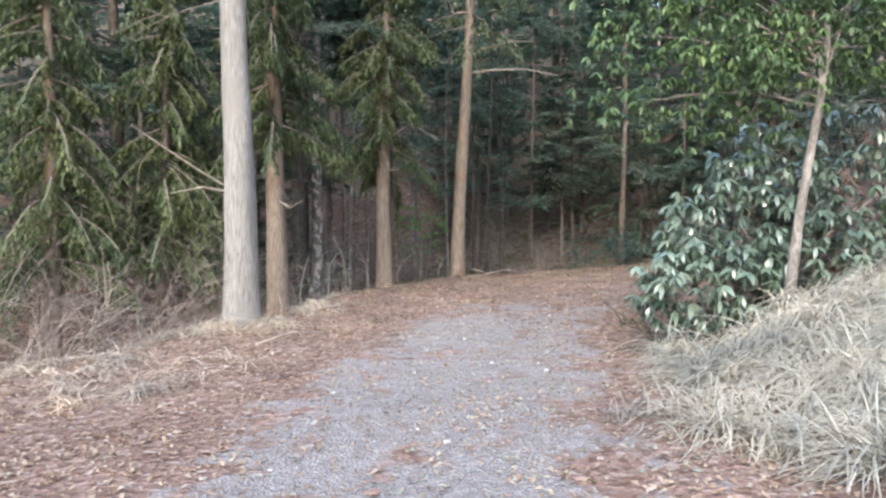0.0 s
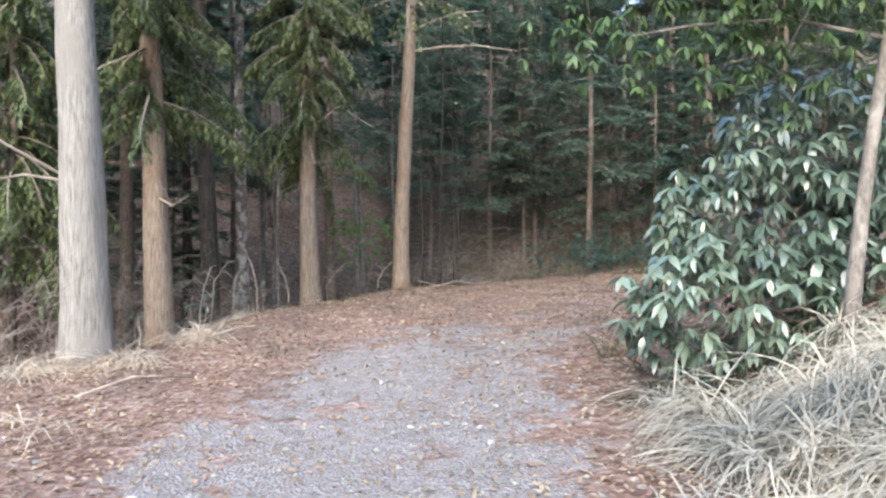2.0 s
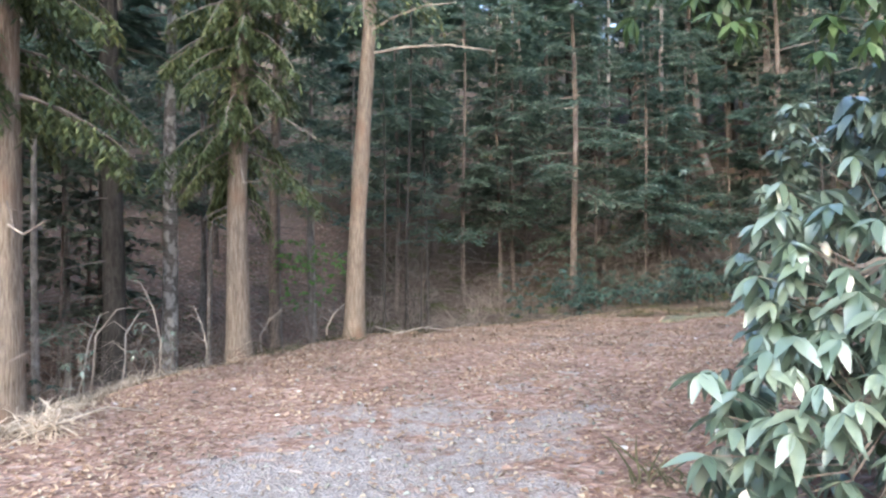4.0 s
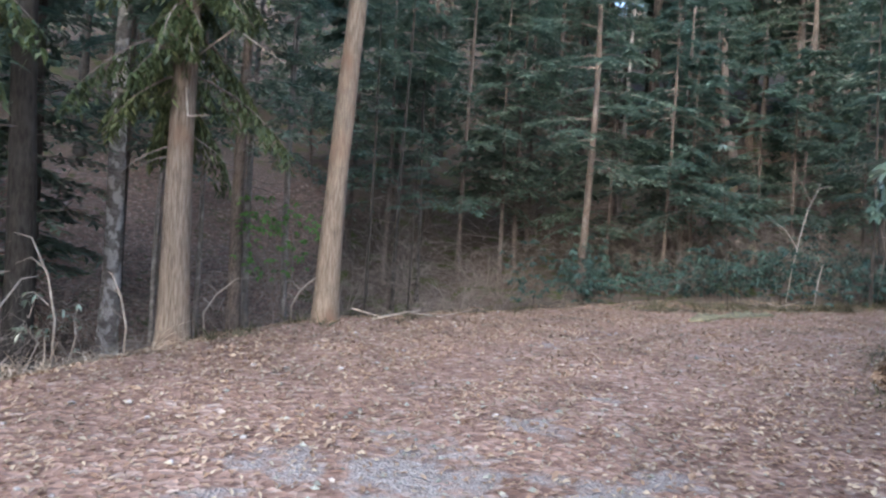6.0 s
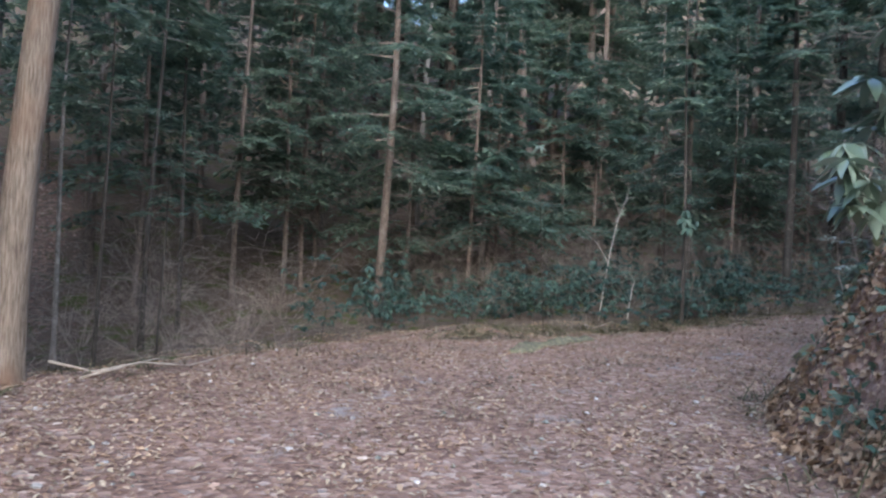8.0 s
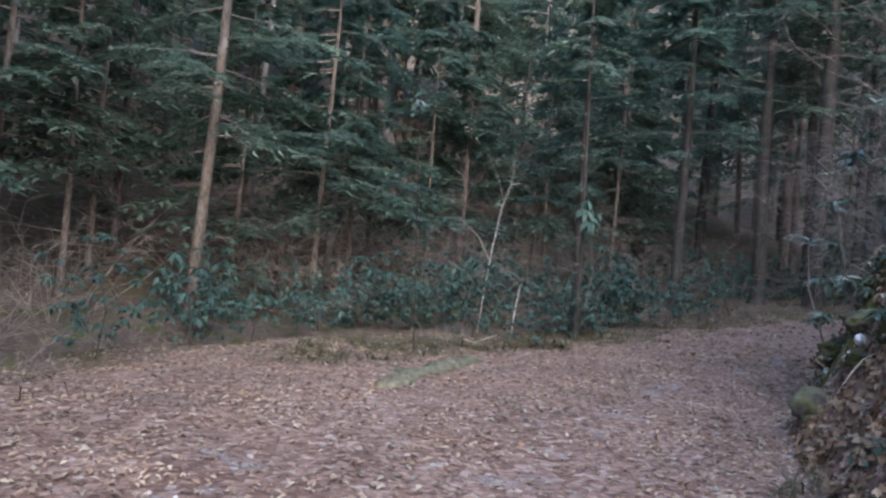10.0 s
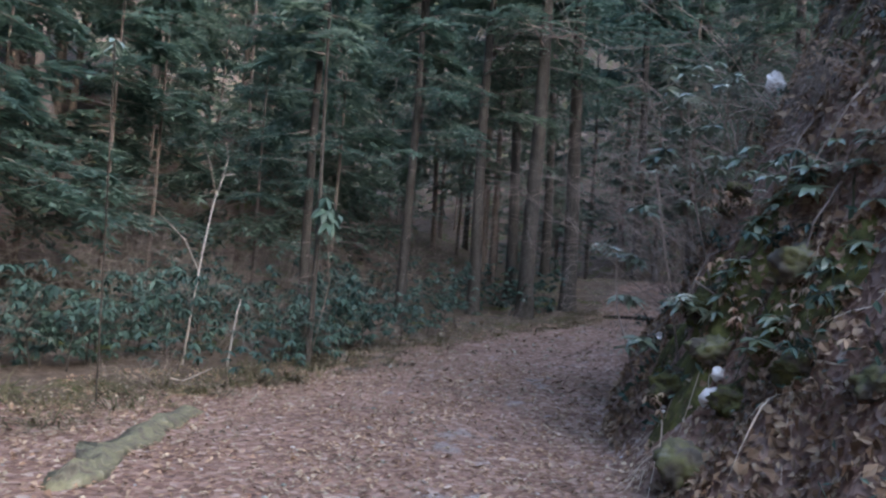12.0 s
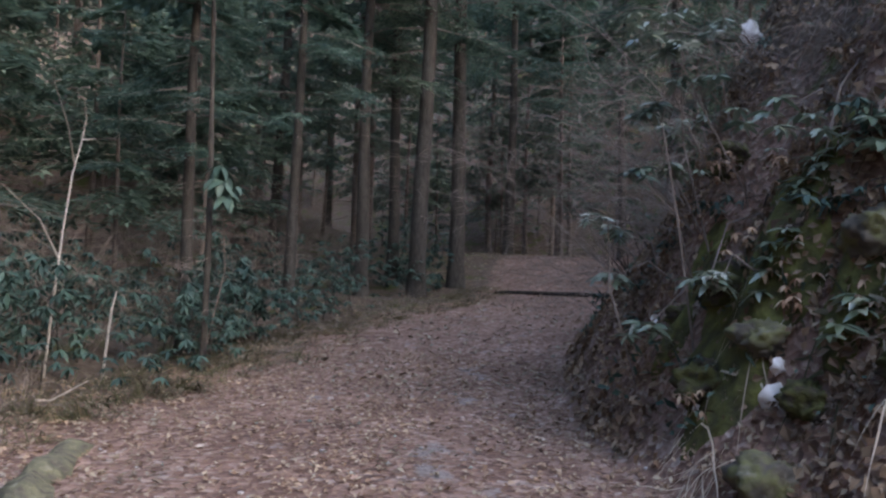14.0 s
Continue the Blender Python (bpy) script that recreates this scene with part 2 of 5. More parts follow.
def curve_pts(p0, d, length, n, bend=(0, 0, 0), wob=0.0, rng=None):
    """A bowed line from p0 along d."""
    p, d = Vector(p0), Vector(d).normalized()
    out = [p.copy()]
    for i in range(n):
        d = (d + Vector(bend) / n + (Vector((rng.uniform(-1, 1), rng.uniform(-1, 1), rng.uniform(-1, 1))) * wob if wob else Vector())).normalized()
        p = p + d * length / n
        out.append(p.copy())
    return out

# ---- lie of the land ----
# centre of the track: x, y, z, half width to the left, half width to the right, slope of the bank, depth of the dip
TRACK = np.array([
    (0.3, -60, -1.2, 3.2, 2.6, 0.35, 2.0),
    (0.3, -12, -0.2, 4.4, 2.4, 0.35, 2.0),
    (0.3, 0, 0.0, 5.6, 1.9, 0.4, 2.0),
    (0.6, 6, 0.1, 5.4, 1.6, 0.45, 2.0),
    (0.85, 8.5, 0.22, 4.7, 1.8, 0.5, 2.0),
    (1.1, 10.5, 0.33, 3.7, 2.1, 0.6, 1.8),
    (2.2, 14, 0.5, 3.4, 2.9, 0.9, 1.3),
    (4.2, 17, 0.58, 3.7, 2.6, 1.4, 1.0),
    (7.4, 19.4, 0.66, 3.0, 2.25, 2.0, 0.3),
    (11.5, 21.0, 0.82, 2.3, 1.8, 2.2, -0.4),
    (17, 21.9, 1.35, 1.8, 1.7, 1.3, -0.4),
    (23, 22.0, 1.9, 1.6, 1.6, 0.9, -0.3),
    (27, 22.8, 2.6, 1.7, 1.6, 0.8, -0.2),
    (33, 24.3, 3.4, 1.6, 1.6, 0.8, 0.0),
    (45, 28, 3.6, 1.6, 1.6, 0.7, 0.3),
    (60, 60, 6.0, 1.6, 1.6, 0.7, 0.3)])


def spline(points, n=16):
    """Catmull-Rom through the rows."""
    p = np.vstack([2 * points[0] - points[1], points, 2 * points[-1] - points[-2]])
    u = np.linspace(0, 1, n, endpoint=False)[:, None]
    out = [0.5 * (2 * b + (c - a) * u + (2 * a - 5 * b + 4 * c - d) * u ** 2 + (3 * b - a - 3 * c + d) * u ** 3)
           for a, b, c, d in zip(p[:-3], p[1:-2], p[2:-1], p[3:])]
    return np.vstack(out + [points[-1:]])


LINE = spline(TRACK)


def lattice(x, y, seed):
    """Smooth value noise, -1 to 1."""
    xi, yi = np.floor(x), np.floor(y)
    fx, fy = x - xi, y - yi
    fx, fy = fx * fx * (3 - 2 * fx), fy * fy * (3 - 2 * fy)

    def corner(a, b):
        v = np.sin(a * 127.1 + b * 311.7 + seed * 74.7) * 43758.5453
        return 2 * (v - np.floor(v)) - 1
    return ((corner(xi, yi) * (1 - fx) + corner(xi + 1, yi) * fx) * (1 - fy)
            + (corner(xi, yi + 1) * (1 - fx) + corner(xi + 1, yi + 1) * fx) * fy)


def lay(x, y):
    """For places in plan: height of the ground, offset from the track's centre (left positive), and how far outside its left and right edges."""
    x, y = np.atleast_1d(np.asarray(x, float)), np.atleast_1d(np.asarray(y, float))
    best = np.full(x.shape, 1e9)
    near = np.zeros((7,) + x.shape)
    off = np.zeros(x.shape)
    for a, b in zip(LINE[:-1], LINE[1:]):
        dx, dy = b[0] - a[0], b[1] - a[1]
        l2 = dx * dx + dy * dy
        u = np.clip(((x - a[0]) * dx + (y - a[1]) * dy) / l2, 0, 1)
        px, py = x - a[0] - u * dx, y - a[1] - u * dy
        d2 = px * px + py * py
        m = d2 < best
        best = np.where(m, d2, best)
        side = np.where(dx * py - dy * px >= 0, 1, -1)
        off = np.where(m, side * np.sqrt(d2), off)
        for k in range(2, 7):
            near[k] = np.where(m, a[k] + u * (b[k] - a[k]), near[k])
    left = off - near[3]
    right = -off - near[4]
    z = near[2] - 0.035 * np.clip(off, -3, 4) * np.clip((14 - y) / 6, 0, 1) * np.clip((y + 14) / 6, 0, 1)
    e = np.clip(right, 0, None)
    soft = e * e / (e + 0.25)
    bank = near[5] * np.minimum(soft, 3.2) + 0.55 * np.clip(soft - 3.2, 0, 30)
    w = np.clip(left, 0, None)
    dip = near[6] * (1 - np.exp(-(w / 3.0) ** 1.5))
    hill = np.clip(w - 5.5, 0, None)
    hill = 0.5 * hill * hill / (hill + 2.5)
    rough = np.clip((np.maximum(left, right) + 0.5) / 2, 0, 1)
    z = z + bank - dip + np.minimum(hill, 40)
    z = z + 0.75 * np.clip(x - 42, 0, 50)
    z = z + 0.02 * lattice(x * 1.3, y * 1.3, 1) + rough * (0.16 * lattice(x * 0.7, y * 0.7, 2) + 0.06 * lattice(x * 2.3, y * 2.3, 3))
    z = z + np.clip(e / 0.6, 0, 1) * np.clip(near[5] - 0.8, 0, 1) * (0.27 * lattice(x * 1.1, y * 1.1, 5) + 0.16 * lattice(x * 3.1, y * 3.1, 6) + 0.07 * lattice(x * 6.7, y * 6.7, 8))
    return z, off, left, right


def ground_z(x, y):
    return float(lay(x, y)[0][0])

# ---- ground ----
def spread(lo, a, b, hi, step):
    """Lines of a grid: even between a and b, wider and wider outside."""
    mid = list(np.arange(a, b, step))
    left, right, s = [a], [mid[-1]], step
    while left[-1] > lo:
        s *= 1.12
        left.append(left[-1] - s)
    s = step
    while right[-1] < hi:
        s *= 1.12
        right.append(right[-1] + s)
    return np.array(left[:0:-1] + mid + right[1:])


def wear(off, y):
    """How far the leaves are worn away: along the open gravel, and in the two wheel ruts under the trees."""
    lane = np.exp(-((off - 0.65 * np.clip((12 - y) / 4, 0, 1)) / 1.65) ** 4) * np.clip((14.5 - y) / 4, 0, 1)
    ruts = np.exp(-((np.abs(off + 0.1) - 0.8) / 0.42) ** 4)
    return lane, ruts


def build_ground():
    gx, gy = spread(-260, -5, 16, 260, 0.14), spread(-200, 2, 26, 300, 0.14)
    X, Y = np.meshgrid(gx, gy)
    x, y = X.ravel(), Y.ravel()
    z, off, left, right = lay(x, y)
    nx, ny = len(gx), len(gy)
    i = np.arange(nx * ny).reshape(ny, nx)
    quads = np.stack([i[:-1, :-1], i[:-1, 1:], i[1:, 1:], i[1:, :-1]], -1).reshape(-1, 4)
    me = bpy.data.meshes.new("ground")
    me.from_pydata(np.stack([x, y, z], 1).tolist(), [], quads.tolist())
    me.materials.append(M_GROUND)
    me.polygons.foreach_set("use_smooth", [True] * len(me.polygons))
    # gravel shows along the middle, most where the track is open, little under the trees
    lane, ruts = wear(off, y)
    gravel = np.clip(np.maximum(lane * 0.62, ruts * 0.2 * np.clip((y - 11) / 3, 0, 1)), 0, 1)
    me.attributes.new("gravel", "FLOAT", "POINT").data.foreach_set("value", gravel.astype(np.float32))
    # bare earth on bank and verge; left slopes and far end darkened as painted shade
    soil_shade = np.clip((right - 0.8) / 1.0, 0, 1) * np.clip((y - 11) / 4, 0.6, 1) * 0.55 + np.maximum(np.maximum(np.clip((left - 0.8) / 3, 0, 1) * np.clip(0.34 + (x + 1) / 14, 0.34, 0.56) + np.clip((left - 14) / 8, 0, 1) * 0.4, np.clip((left + 0.4) / 1.0, 0, 1) * np.clip((x - 6) / 2, 0, 1) * 0.62), np.clip((x - 33) / 5, 0, 1) * 0.6) + 0.3 * np.clip((left - 0.4) / 1.2, 0, 1) * np.clip((y - 15) / 4, 0, 1) * np.clip((x + 2) / 4, 0.3, 1)
    me.attributes.new("soil_shade", "FLOAT", "POINT").data.foreach_set("value", soil_shade.astype(np.float32))
    return tagged(new("ground", me), "brown leaf-strewn gravel track and wooded slopes", "ground", kind="structure")


ground = build_ground()


# ---- foliage ----
def leaflets(s, pts, rng, size, per, flat=0.25, hang=0.0, wide=0.3):
    """Narrow leaflets on both sides of a twig."""
    for a, b in zip(pts[:-1], pts[1:]):
        d = (b - a)
        if d.length < 1e-6:
            continue
        side = d.cross(Vector((0, 0, 1)))
        side = side.normalized() if side.length > 1e-6 else Vector((1, 0, 0))
        dn = d.normalized()
        for k in range(per):
            p = a + d * rng.random()
            sg = rng.choice((-1, 1))
            o = dn * rng.uniform(0.25, 0.9) + side * sg * rng.uniform(0.4, 1) + Vector((0, 0, rng.uniform(-flat, flat) - hang))
            o = o.normalized() * size * rng.uniform(0.6, 1.25)
            w = o.cross(Vector((rng.uniform(-.4, .4), rng.uniform(-.4, .4), 1)))
            w = w.normalized() * size * wide * 0.5 if w.length > 1e-6 else Vector((size * wide * 0.5, 0, 0))
            k0 = len(s.v)
            s.v.extend((p - w * 0.6, p + o * 0.4 + w * 1.4, p + o))
            s.f.append((k0, k0 + 1, k0 + 2))


def conifer(seed, height, diam, z0, reach, bark_mat, leaf_mat, name, label, category, hang=0.0, size=0.23, wide=0.31, whorl=0.42, dead_from=0.8, per=4, lean=(0, 0), sides=9, group="", detail=1, twig_step=0.16, shaggy=False):
    """A tree at the origin: trunk, dead and living branches, needles."""
    rng = random.Random(seed)
    root = holder(name, 0, 0, 0, label, category, group)
    trunk, limbs, crown = Soup(), Soup(), Soup()
    n = 14 * detail

    def axis(z):
        return Vector((lean[0] * z + 0.05 * math.sin(z * 0.6 + seed), lean[1] * z + 0.05 * math.cos(z * 0.5 + seed * 2), z))
    zs = [-0.5] + [height * (i / n) ** 1.25 for i in range(n + 1)]
    rs = [diam * 0.5 * (1.35 if z < 0 else (1 + 0.3 * math.exp(-z / 0.25))) * max(0.06, 1 - max(z, 0) / height) ** 0.75 for z in zs]
    trunk.tube([axis(z) for z in zs], rs, sides, 0.12 if detail > 1 else 0.06)
    z = dead_from
    while z < height - 0.3:
        live = z >= z0
        for k in range((rng.choice((4, 5, 6)) if shaggy else rng.choice((2, 3, 3, 4))) if live else rng.choice((1, 2, 3) if diam < 0.2 else (0, 1, 1, 2))):
            az = rng.uniform(0, 2 * math.pi)
            u = (z - z0) / max(0.1, height - z0)
            length = reach * ((1 - u) ** 0.7 * 0.9 + 0.12) * rng.uniform(0.25 if shaggy else 0.55, 1.1) if live else reach * rng.uniform(0.25, 0.7)
            rise = rng.uniform(-0.1, 0.25) - hang * 0.3
            d = Vector((math.cos(az), math.sin(az), rise))
            zz = z + rng.uniform(-0.15, 0.15)
            pts = curve_pts(axis(zz), d, length, 5, (0, 0, -0.35 - hang), 0.08, rng)
            own = detail > 1 and live and z < 7.5
            if own:
                bough, spray = Soup(), Soup()
            thin = pts[::5] if z > 8.5 else (pts if not live or detail > 1 else [pts[0], pts[2], pts[5]])
            r0 = min(0.02, diam * 0.12) * (1.0 if live else 0.6)
            (bough if own else limbs).tube(thin, [r0 * (1 - 0.8 * i / (len(thin) - 1)) for i in range(len(thin))], 3, cap=False)
            if not live:
                for i in range(2, 6):
                    if rng.random() < 0.6:
                        dd = Vector((rng.uniform(-1, 1), rng.uniform(-1, 1), rng.uniform(-0.6, 0.5)))
                        q = curve_pts(pts[i], dd + d, length * rng.uniform(0.2, 0.4), 2, (0, 0, -0.3), 0.15, rng)
                        limbs.tube(q, [r0 * 0.4, r0 * 0.3, r0 * 0.15], 3, cap=False)
                continue
            high = z > 8.5
            big = size * (2.2 if high else 1.0)
            count = max(3, int(length / (twig_step * (2.2 if high else 1.0))))
            for i in range(count):
                t = ((0.08 if shaggy else 0.25) + (0.92 if shaggy else 0.75) * i / count) * 5
                j = min(4, int(t))
                p = pts[j].lerp(pts[j + 1], t - j)
                dv = (pts[j + 1] - pts[j]).normalized()
                side = dv.cross(Vector((0, 0, 1))).normalized() * (1 if i % 2 else -1)
                tl = length * rng.uniform(0.18, 0.42) * (1.1 - 0.5 * i / count)
                q = curve_pts(p, side * 0.9 + dv * 0.7 + Vector((0, 0, -hang * 1.2)), tl, 3, (0, 0, -0.4 - hang * 2), 0.1, rng)
                leaflets(spray if own else crown, q, rng, big, per, 0.22, hang, wide)
            leaflets(spray if own else crown, pts[2:], rng, big, per + 1, 0.22, hang, wide)
            if own:
                limb = part("branch", bough, M_TWIG, root)
                tagged(part("frond", spray, leaf_mat, limb), kind="stuff")
        z += whorl * rng.uniform(0.6, 1.3)
    part("trunk", trunk, bark_mat, root, smooth=True)
    if limbs.v:
        tagged(part("branchwork", limbs, M_TWIG, root, "bare grey-brown side branches"), kind="stuff")
    if crown.v:
        tagged(part("crown", crown, leaf_mat, root), kind="stuff")
    return root


def place(ob, x, y, turn=0.0, scale=1.0, sink=0.05):
    ob.matrix_basis = pose(x, y, ground_z(x, y) - sink, 0, 0, turn) @ Matrix.Scale(scale, 4)
    return ob


def copied(ob, x, y, turn=0.0, scale=1.0, sink=0.05):
    c = copy_thing(ob, pose(x, y, ground_z(x, y) - sink, 0, 0, turn))
    c.scale = (scale, scale, scale)
    return c


# big cedars along the edge of the track
A = place(conifer(1, 13, 0.49, 5.2, 2.6, M_PALE_BARK, M_CEDAR, "cedar_tree", "pale grey stringy-barked cedar trunk beside the track", "tree", 0.35, 0.16, 0.24, 0.5, 4.8, 3, (-0.006, 0), 22, "", 3), -2.87, 10.85)
B = place(conifer(2, 11, 0.38, 3.1, 1.6, M_RED_BARK, M_CEDAR, "cedar_tree", "reddish cedar with drooping yellow-green fronds", "tree", 0.5, 0.125, 0.3, 0.25, 2.2, 6, (-0.004, 0.01), 20, "", 3, 0.075, True), -2.83, 13.05)
C = place(conifer(3, 11, 0.35, 2.75, 1.75, M_RED_BARK, M_CEDAR, "cedar_tree", "tan cedar with a shaggy base and hanging fronds", "tree", 0.5, 0.125, 0.3, 0.25, 2.2, 6, (0.012, 0.0), 20, "", 3, 0.075, True), -1.28, 16.7)
D = place(conifer(4, 14, 0.33, 5.6, 2.2, M_RED_BARK, M_CEDAR, "cedar_tree", "bare leaning tan trunk at the outer edge of the bend", "tree", 0.3, 0.16, 0.24, 0.5, 5.0, 3, (0.036, 0.0), 20, "", 3), 0.38, 18.45)
A2 = place(conifer(5, 9, 0.2, 1.9, 2.0, M_PINE_BARK, M_CEDAR, "cedar_tree", "smaller cedar with low drooping green fronds in the hollow", "tree", 0.5, 0.135, 0.3, 0.28, 1.0, 6, (0.0, 0.0), 12, "", 2, 0.09, True), -4.9, 13.4)
A3 = place(conifer(6, 9, 0.34, 2.3, 2.1, M_RED_BARK, M_CEDAR, "cedar_tree", "tan-barked cedar standing in the dead brush", "tree", 0.5, 0.135, 0.3, 0.28, 1.2, 6, (0.01, 0.0), 12, "", 2, 0.09, True), -6.3, 12.2)
BIRCH = place(conifer(7, 15, 0.34, 7, 2.0, M_BIRCH, M_HEMLOCK, "birch_tree", "pale flaking birch trunk with dark scars", "tree", 0.1, 0.15, 0.4, 0.6, 6, 3, (0.015, 0), 16, "", 2), -3.6, 21.4)

# forest conifers, five shapes, repeated over the slopes
HILL = "conifers on the wooded slope"
kinds = [
    conifer(11, 14, 0.22, 3.0, 2.2, M_PINE_BARK, M_HEMLOCK, "forest_conifer", "slim grey-barked conifer with layered blue-green sprays", "tree", group=HILL, whorl=0.45),
    conifer(12, 17, 0.3, 4.2, 2.4, M_PINE_BARK, M_HEMLOCK, "forest_conifer", "tall straight conifer, bare below, blue-green above", "tree", group=HILL, whorl=0.5, dead_from=1.4),
    conifer(13, 9, 0.13, 2.2, 1.9, M_PINE_BARK, M_HEMLOCK, "forest_conifer", "young conifer with low flat blue-green boughs", "tree", group=HILL, whorl=0.36, dead_from=0.5),
    conifer(14, 17, 0.34, 4.8, 2.6, M_DARK_BARK, M_HEMLOCK, "forest_conifer", "dark-trunked tall conifer with dead lower twigs", "tree", group=HILL, whorl=0.5, dead_from=1.0),
    conifer(15, 6, 0.09, 1.3, 1.6, M_PINE_BARK, M_HEMLOCK, "forest_conifer", "small understorey conifer with drooping sprays", "tree", group=HILL, whorl=0.3, dead_from=0.4),
]
kinds.append(conifer(16, 12, 0.13, 7.0, 1.3, M_SLIM_BARK, M_HEMLOCK, "bare_pole_tree", "thin pale-barked tree, bare but for a few dead twigs", "tree", group="thin pale trunks in the hollow", whorl=0.6, dead_from=0.9))
kinds.append(conifer(17, 9, 0.085, 4.2, 1.2, M_DARK_BARK, M_HEMLOCK, "slender_conifer", "slender dark brown trunk with sparse twigs on the verge", "tree", group="slender trunks on the verge", whorl=0.5, dead_from=0.9))
first_use = [True] * len(kinds)


def plant(k, x, y, scale=1.0, turn=0.0):
    if first_use[k]:
        first_use[k] = False
        return place(kinds[k], x, y, turn, scale)
    return copied(kinds[k], x, y, turn, scale)


rng = random.Random(77)
# trunks that can be told apart: kind, x, y, scale
KNOWN = [
    (0, 6.2, 26.4, 0.95), (2, 8.4, 26.8, 0.9), (0, 2.55, 31.9, 1.0), (6, 1.5, 25.07, 1.2), (6, 0.85, 22.46, 0.8), (6, 2.0, 26.6, 1.1), (1, 7.3, 35.0, 0.85),
    (1, 17.4, 36.8, 1.2), (3, 12.75, 24.6, 0.55), (3, 16.4, 25.3, 0.66), (1, 6.8, 42.8, 1.2), (1, 8.3, 44.1, 1.25), (0, 6.5, 45.4, 1.2),
    (1, -0.5, 37.3, 1.2), (1, 2.3, 47.2, 1.4), (1, 13.5, 37.3, 1.2), (0, 14.3, 37.6, 1.2), (1, 25, 40.6, 1.2), (6, 11.7, 23.45, 0.95),
    (3, 20.5, 24.55, 1.2), (3, 23.1, 24.7, 1.25), (3, 20.0, 25.8, 0.95), (3, 24.0, 30.8, 1.1), (3, 33.2, 26.3, 1.2), (1, 38.8, 29.0, 1.1),
    (1, -4.9, 17.6, 0.9), (3, -3.3, 17.3, 1.05), (1, -1.3, 20.6, 0.75), (3, -4.7, 20.9, 0.75), (4, 7.2, 28.0, 1.2), (4, 9.3, 27.3, 1.1), (4, 11.6, 28.3, 1.2), (2, 10.4, 31.6, 1.0), (4, 12.8, 28.7, 1.1), (2, 8.2, 30.6, 1.0), (4, 13.9, 27.0, 1.0), (4, 7.3, 10.3, 0.9), (4, 6.7, 11.4, 0.8), (2, 8.4, 9.4, 0.8), (2, 9.6, 28.6, 1.0), (5, -2.2, 21.8, 0.8), (2, 1.2, 27.8, 1.1), (2, 3.3, 28.5, 1.15), (0, 0.2, 29.6, 1.0), (2, 5.0, 29.6, 1.1),
    (0, -4.4, 24.4, 1.0), (1, -7.5, 17.5, 1.1), (0, -7.9, 15.3, 1.3), (2, 4.4, 28.7, 1.0), (2, 5.6, 31.2, 1.1),
    (2, 11.0, 30.0, 1.0), (2, 15.2, 29.0, 1.0), (4, 16.2, 27.2, 1.2), (2, 18.6, 29.5, 1.1)]
taken = []
KNOWN += [(4, -5.2, 21.5, 1.1), (2, -6.5, 20.5, 1.0), (4, -4.6, 18.6, 0.9), (2, -7.5, 22.0, 1.0), (5, -1.65, 23.9, 1.15), (6, 1.7, 22.8, 0.45), (2, -9.0, 14.0, 1.0), (0, -10.2, 17.0, 1.0), (2, -8.6, 11.2, 0.9), (0, -11.2, 12.6, 1.0), (2, -12.2, 16.0, 1.1), (2, -9.6, 19.6, 1.0)]
KNOWN += [(5, x, y, sc) for x, y, sc in ((-1.3, 21.0, 1.1), (-0.7, 22.2, 0.8), (-2.4, 20.0, 0.7), (-2.9, 22.0, 0.8), (0.1, 24.2, 0.7), (3.4, 29.6, 1.0), (-5.4, 18.8, 1.2), (-6.4, 16.2, 1.0), (-4.0, 16.4, 0.9), (10.2, 30.2, 1.2), (-0.95, 24.6, 1.2), (-4.95, 19.8, 0.9), (-3.9, 25.6, 1.3), (9.2, 33.0, 1.3))]
for k, x, y, sc in KNOWN:
    plant(k, x, y, sc, rng.uniform(0, 360))
    taken.append((x, y))
tries = 0
wanted = 112
while wanted and tries < 20000:
    tries += 1
    x, y = rng.choice((rng.uniform(-14, 30), rng.uniform(-18, 62))), rng.choice((rng.uniform(8, 44), rng.uniform(8, 66)))
    _, off, left, right = (float(a[0]) for a in lay(x, y))
    if left < (7.5 if -3 < x < 14 else 4.5) or left > 42:
        continue
    if x < -6 and y < 26 and left < 9 or min((x - a) ** 2 + (y - b) ** 2 for a, b in taken) < 1.75 ** 2:
        continue
    taken.append((x, y))
    plant(rng.choice((0, 0, 1, 2, 2, 2, 4, 4, 3)), x, y, rng.uniform(0.85, 1.25), rng.uniform(0, 360))
    wanted -= 1
# woods on both sides of the far end of the track
wanted = 48
while wanted:
    x, y = rng.uniform(22, 66), rng.uniform(10, 50)
    _, off, left, right = (float(a[0]) for a in lay(x, y))
    if max(left, right) < (1.2 if x > 30 else 3) or min((x - a) ** 2 + (y - b) ** 2 for a, b in taken) < 1.8 ** 2:
        continue
    taken.append((x, y))
    plant(rng.choice((0, 2, 3, 1, 2)), x, y, rng.uniform(0.9, 1.2), rng.uniform(0, 360))
    wanted -= 1
for x, y in ((34.5, 24.6), (36.5, 26.6), (38, 25), (39.5, 28.6), (41, 26.5), (43, 30), (37, 31.5), (40, 33), (44, 28), (35.5, 22.5), (46, 32)):
    plant(rng.choice((2, 0, 4)), x, y, rng.uniform(1.0, 1.3), rng.uniform(0, 360))
# the woods above the bank
for x, y in ((21, 17.0), (26, 19.5), (30, 21.5), (19, 13), (13, 10.5), (10.5, 8.6), (24, 15), (36, 25), (9.5, 4), (12, -2), (31, 18)):
    plant(rng.choice((0, 1, 3)), x, y, rng.uniform(0.85, 1.15), rng.uniform(0, 360))
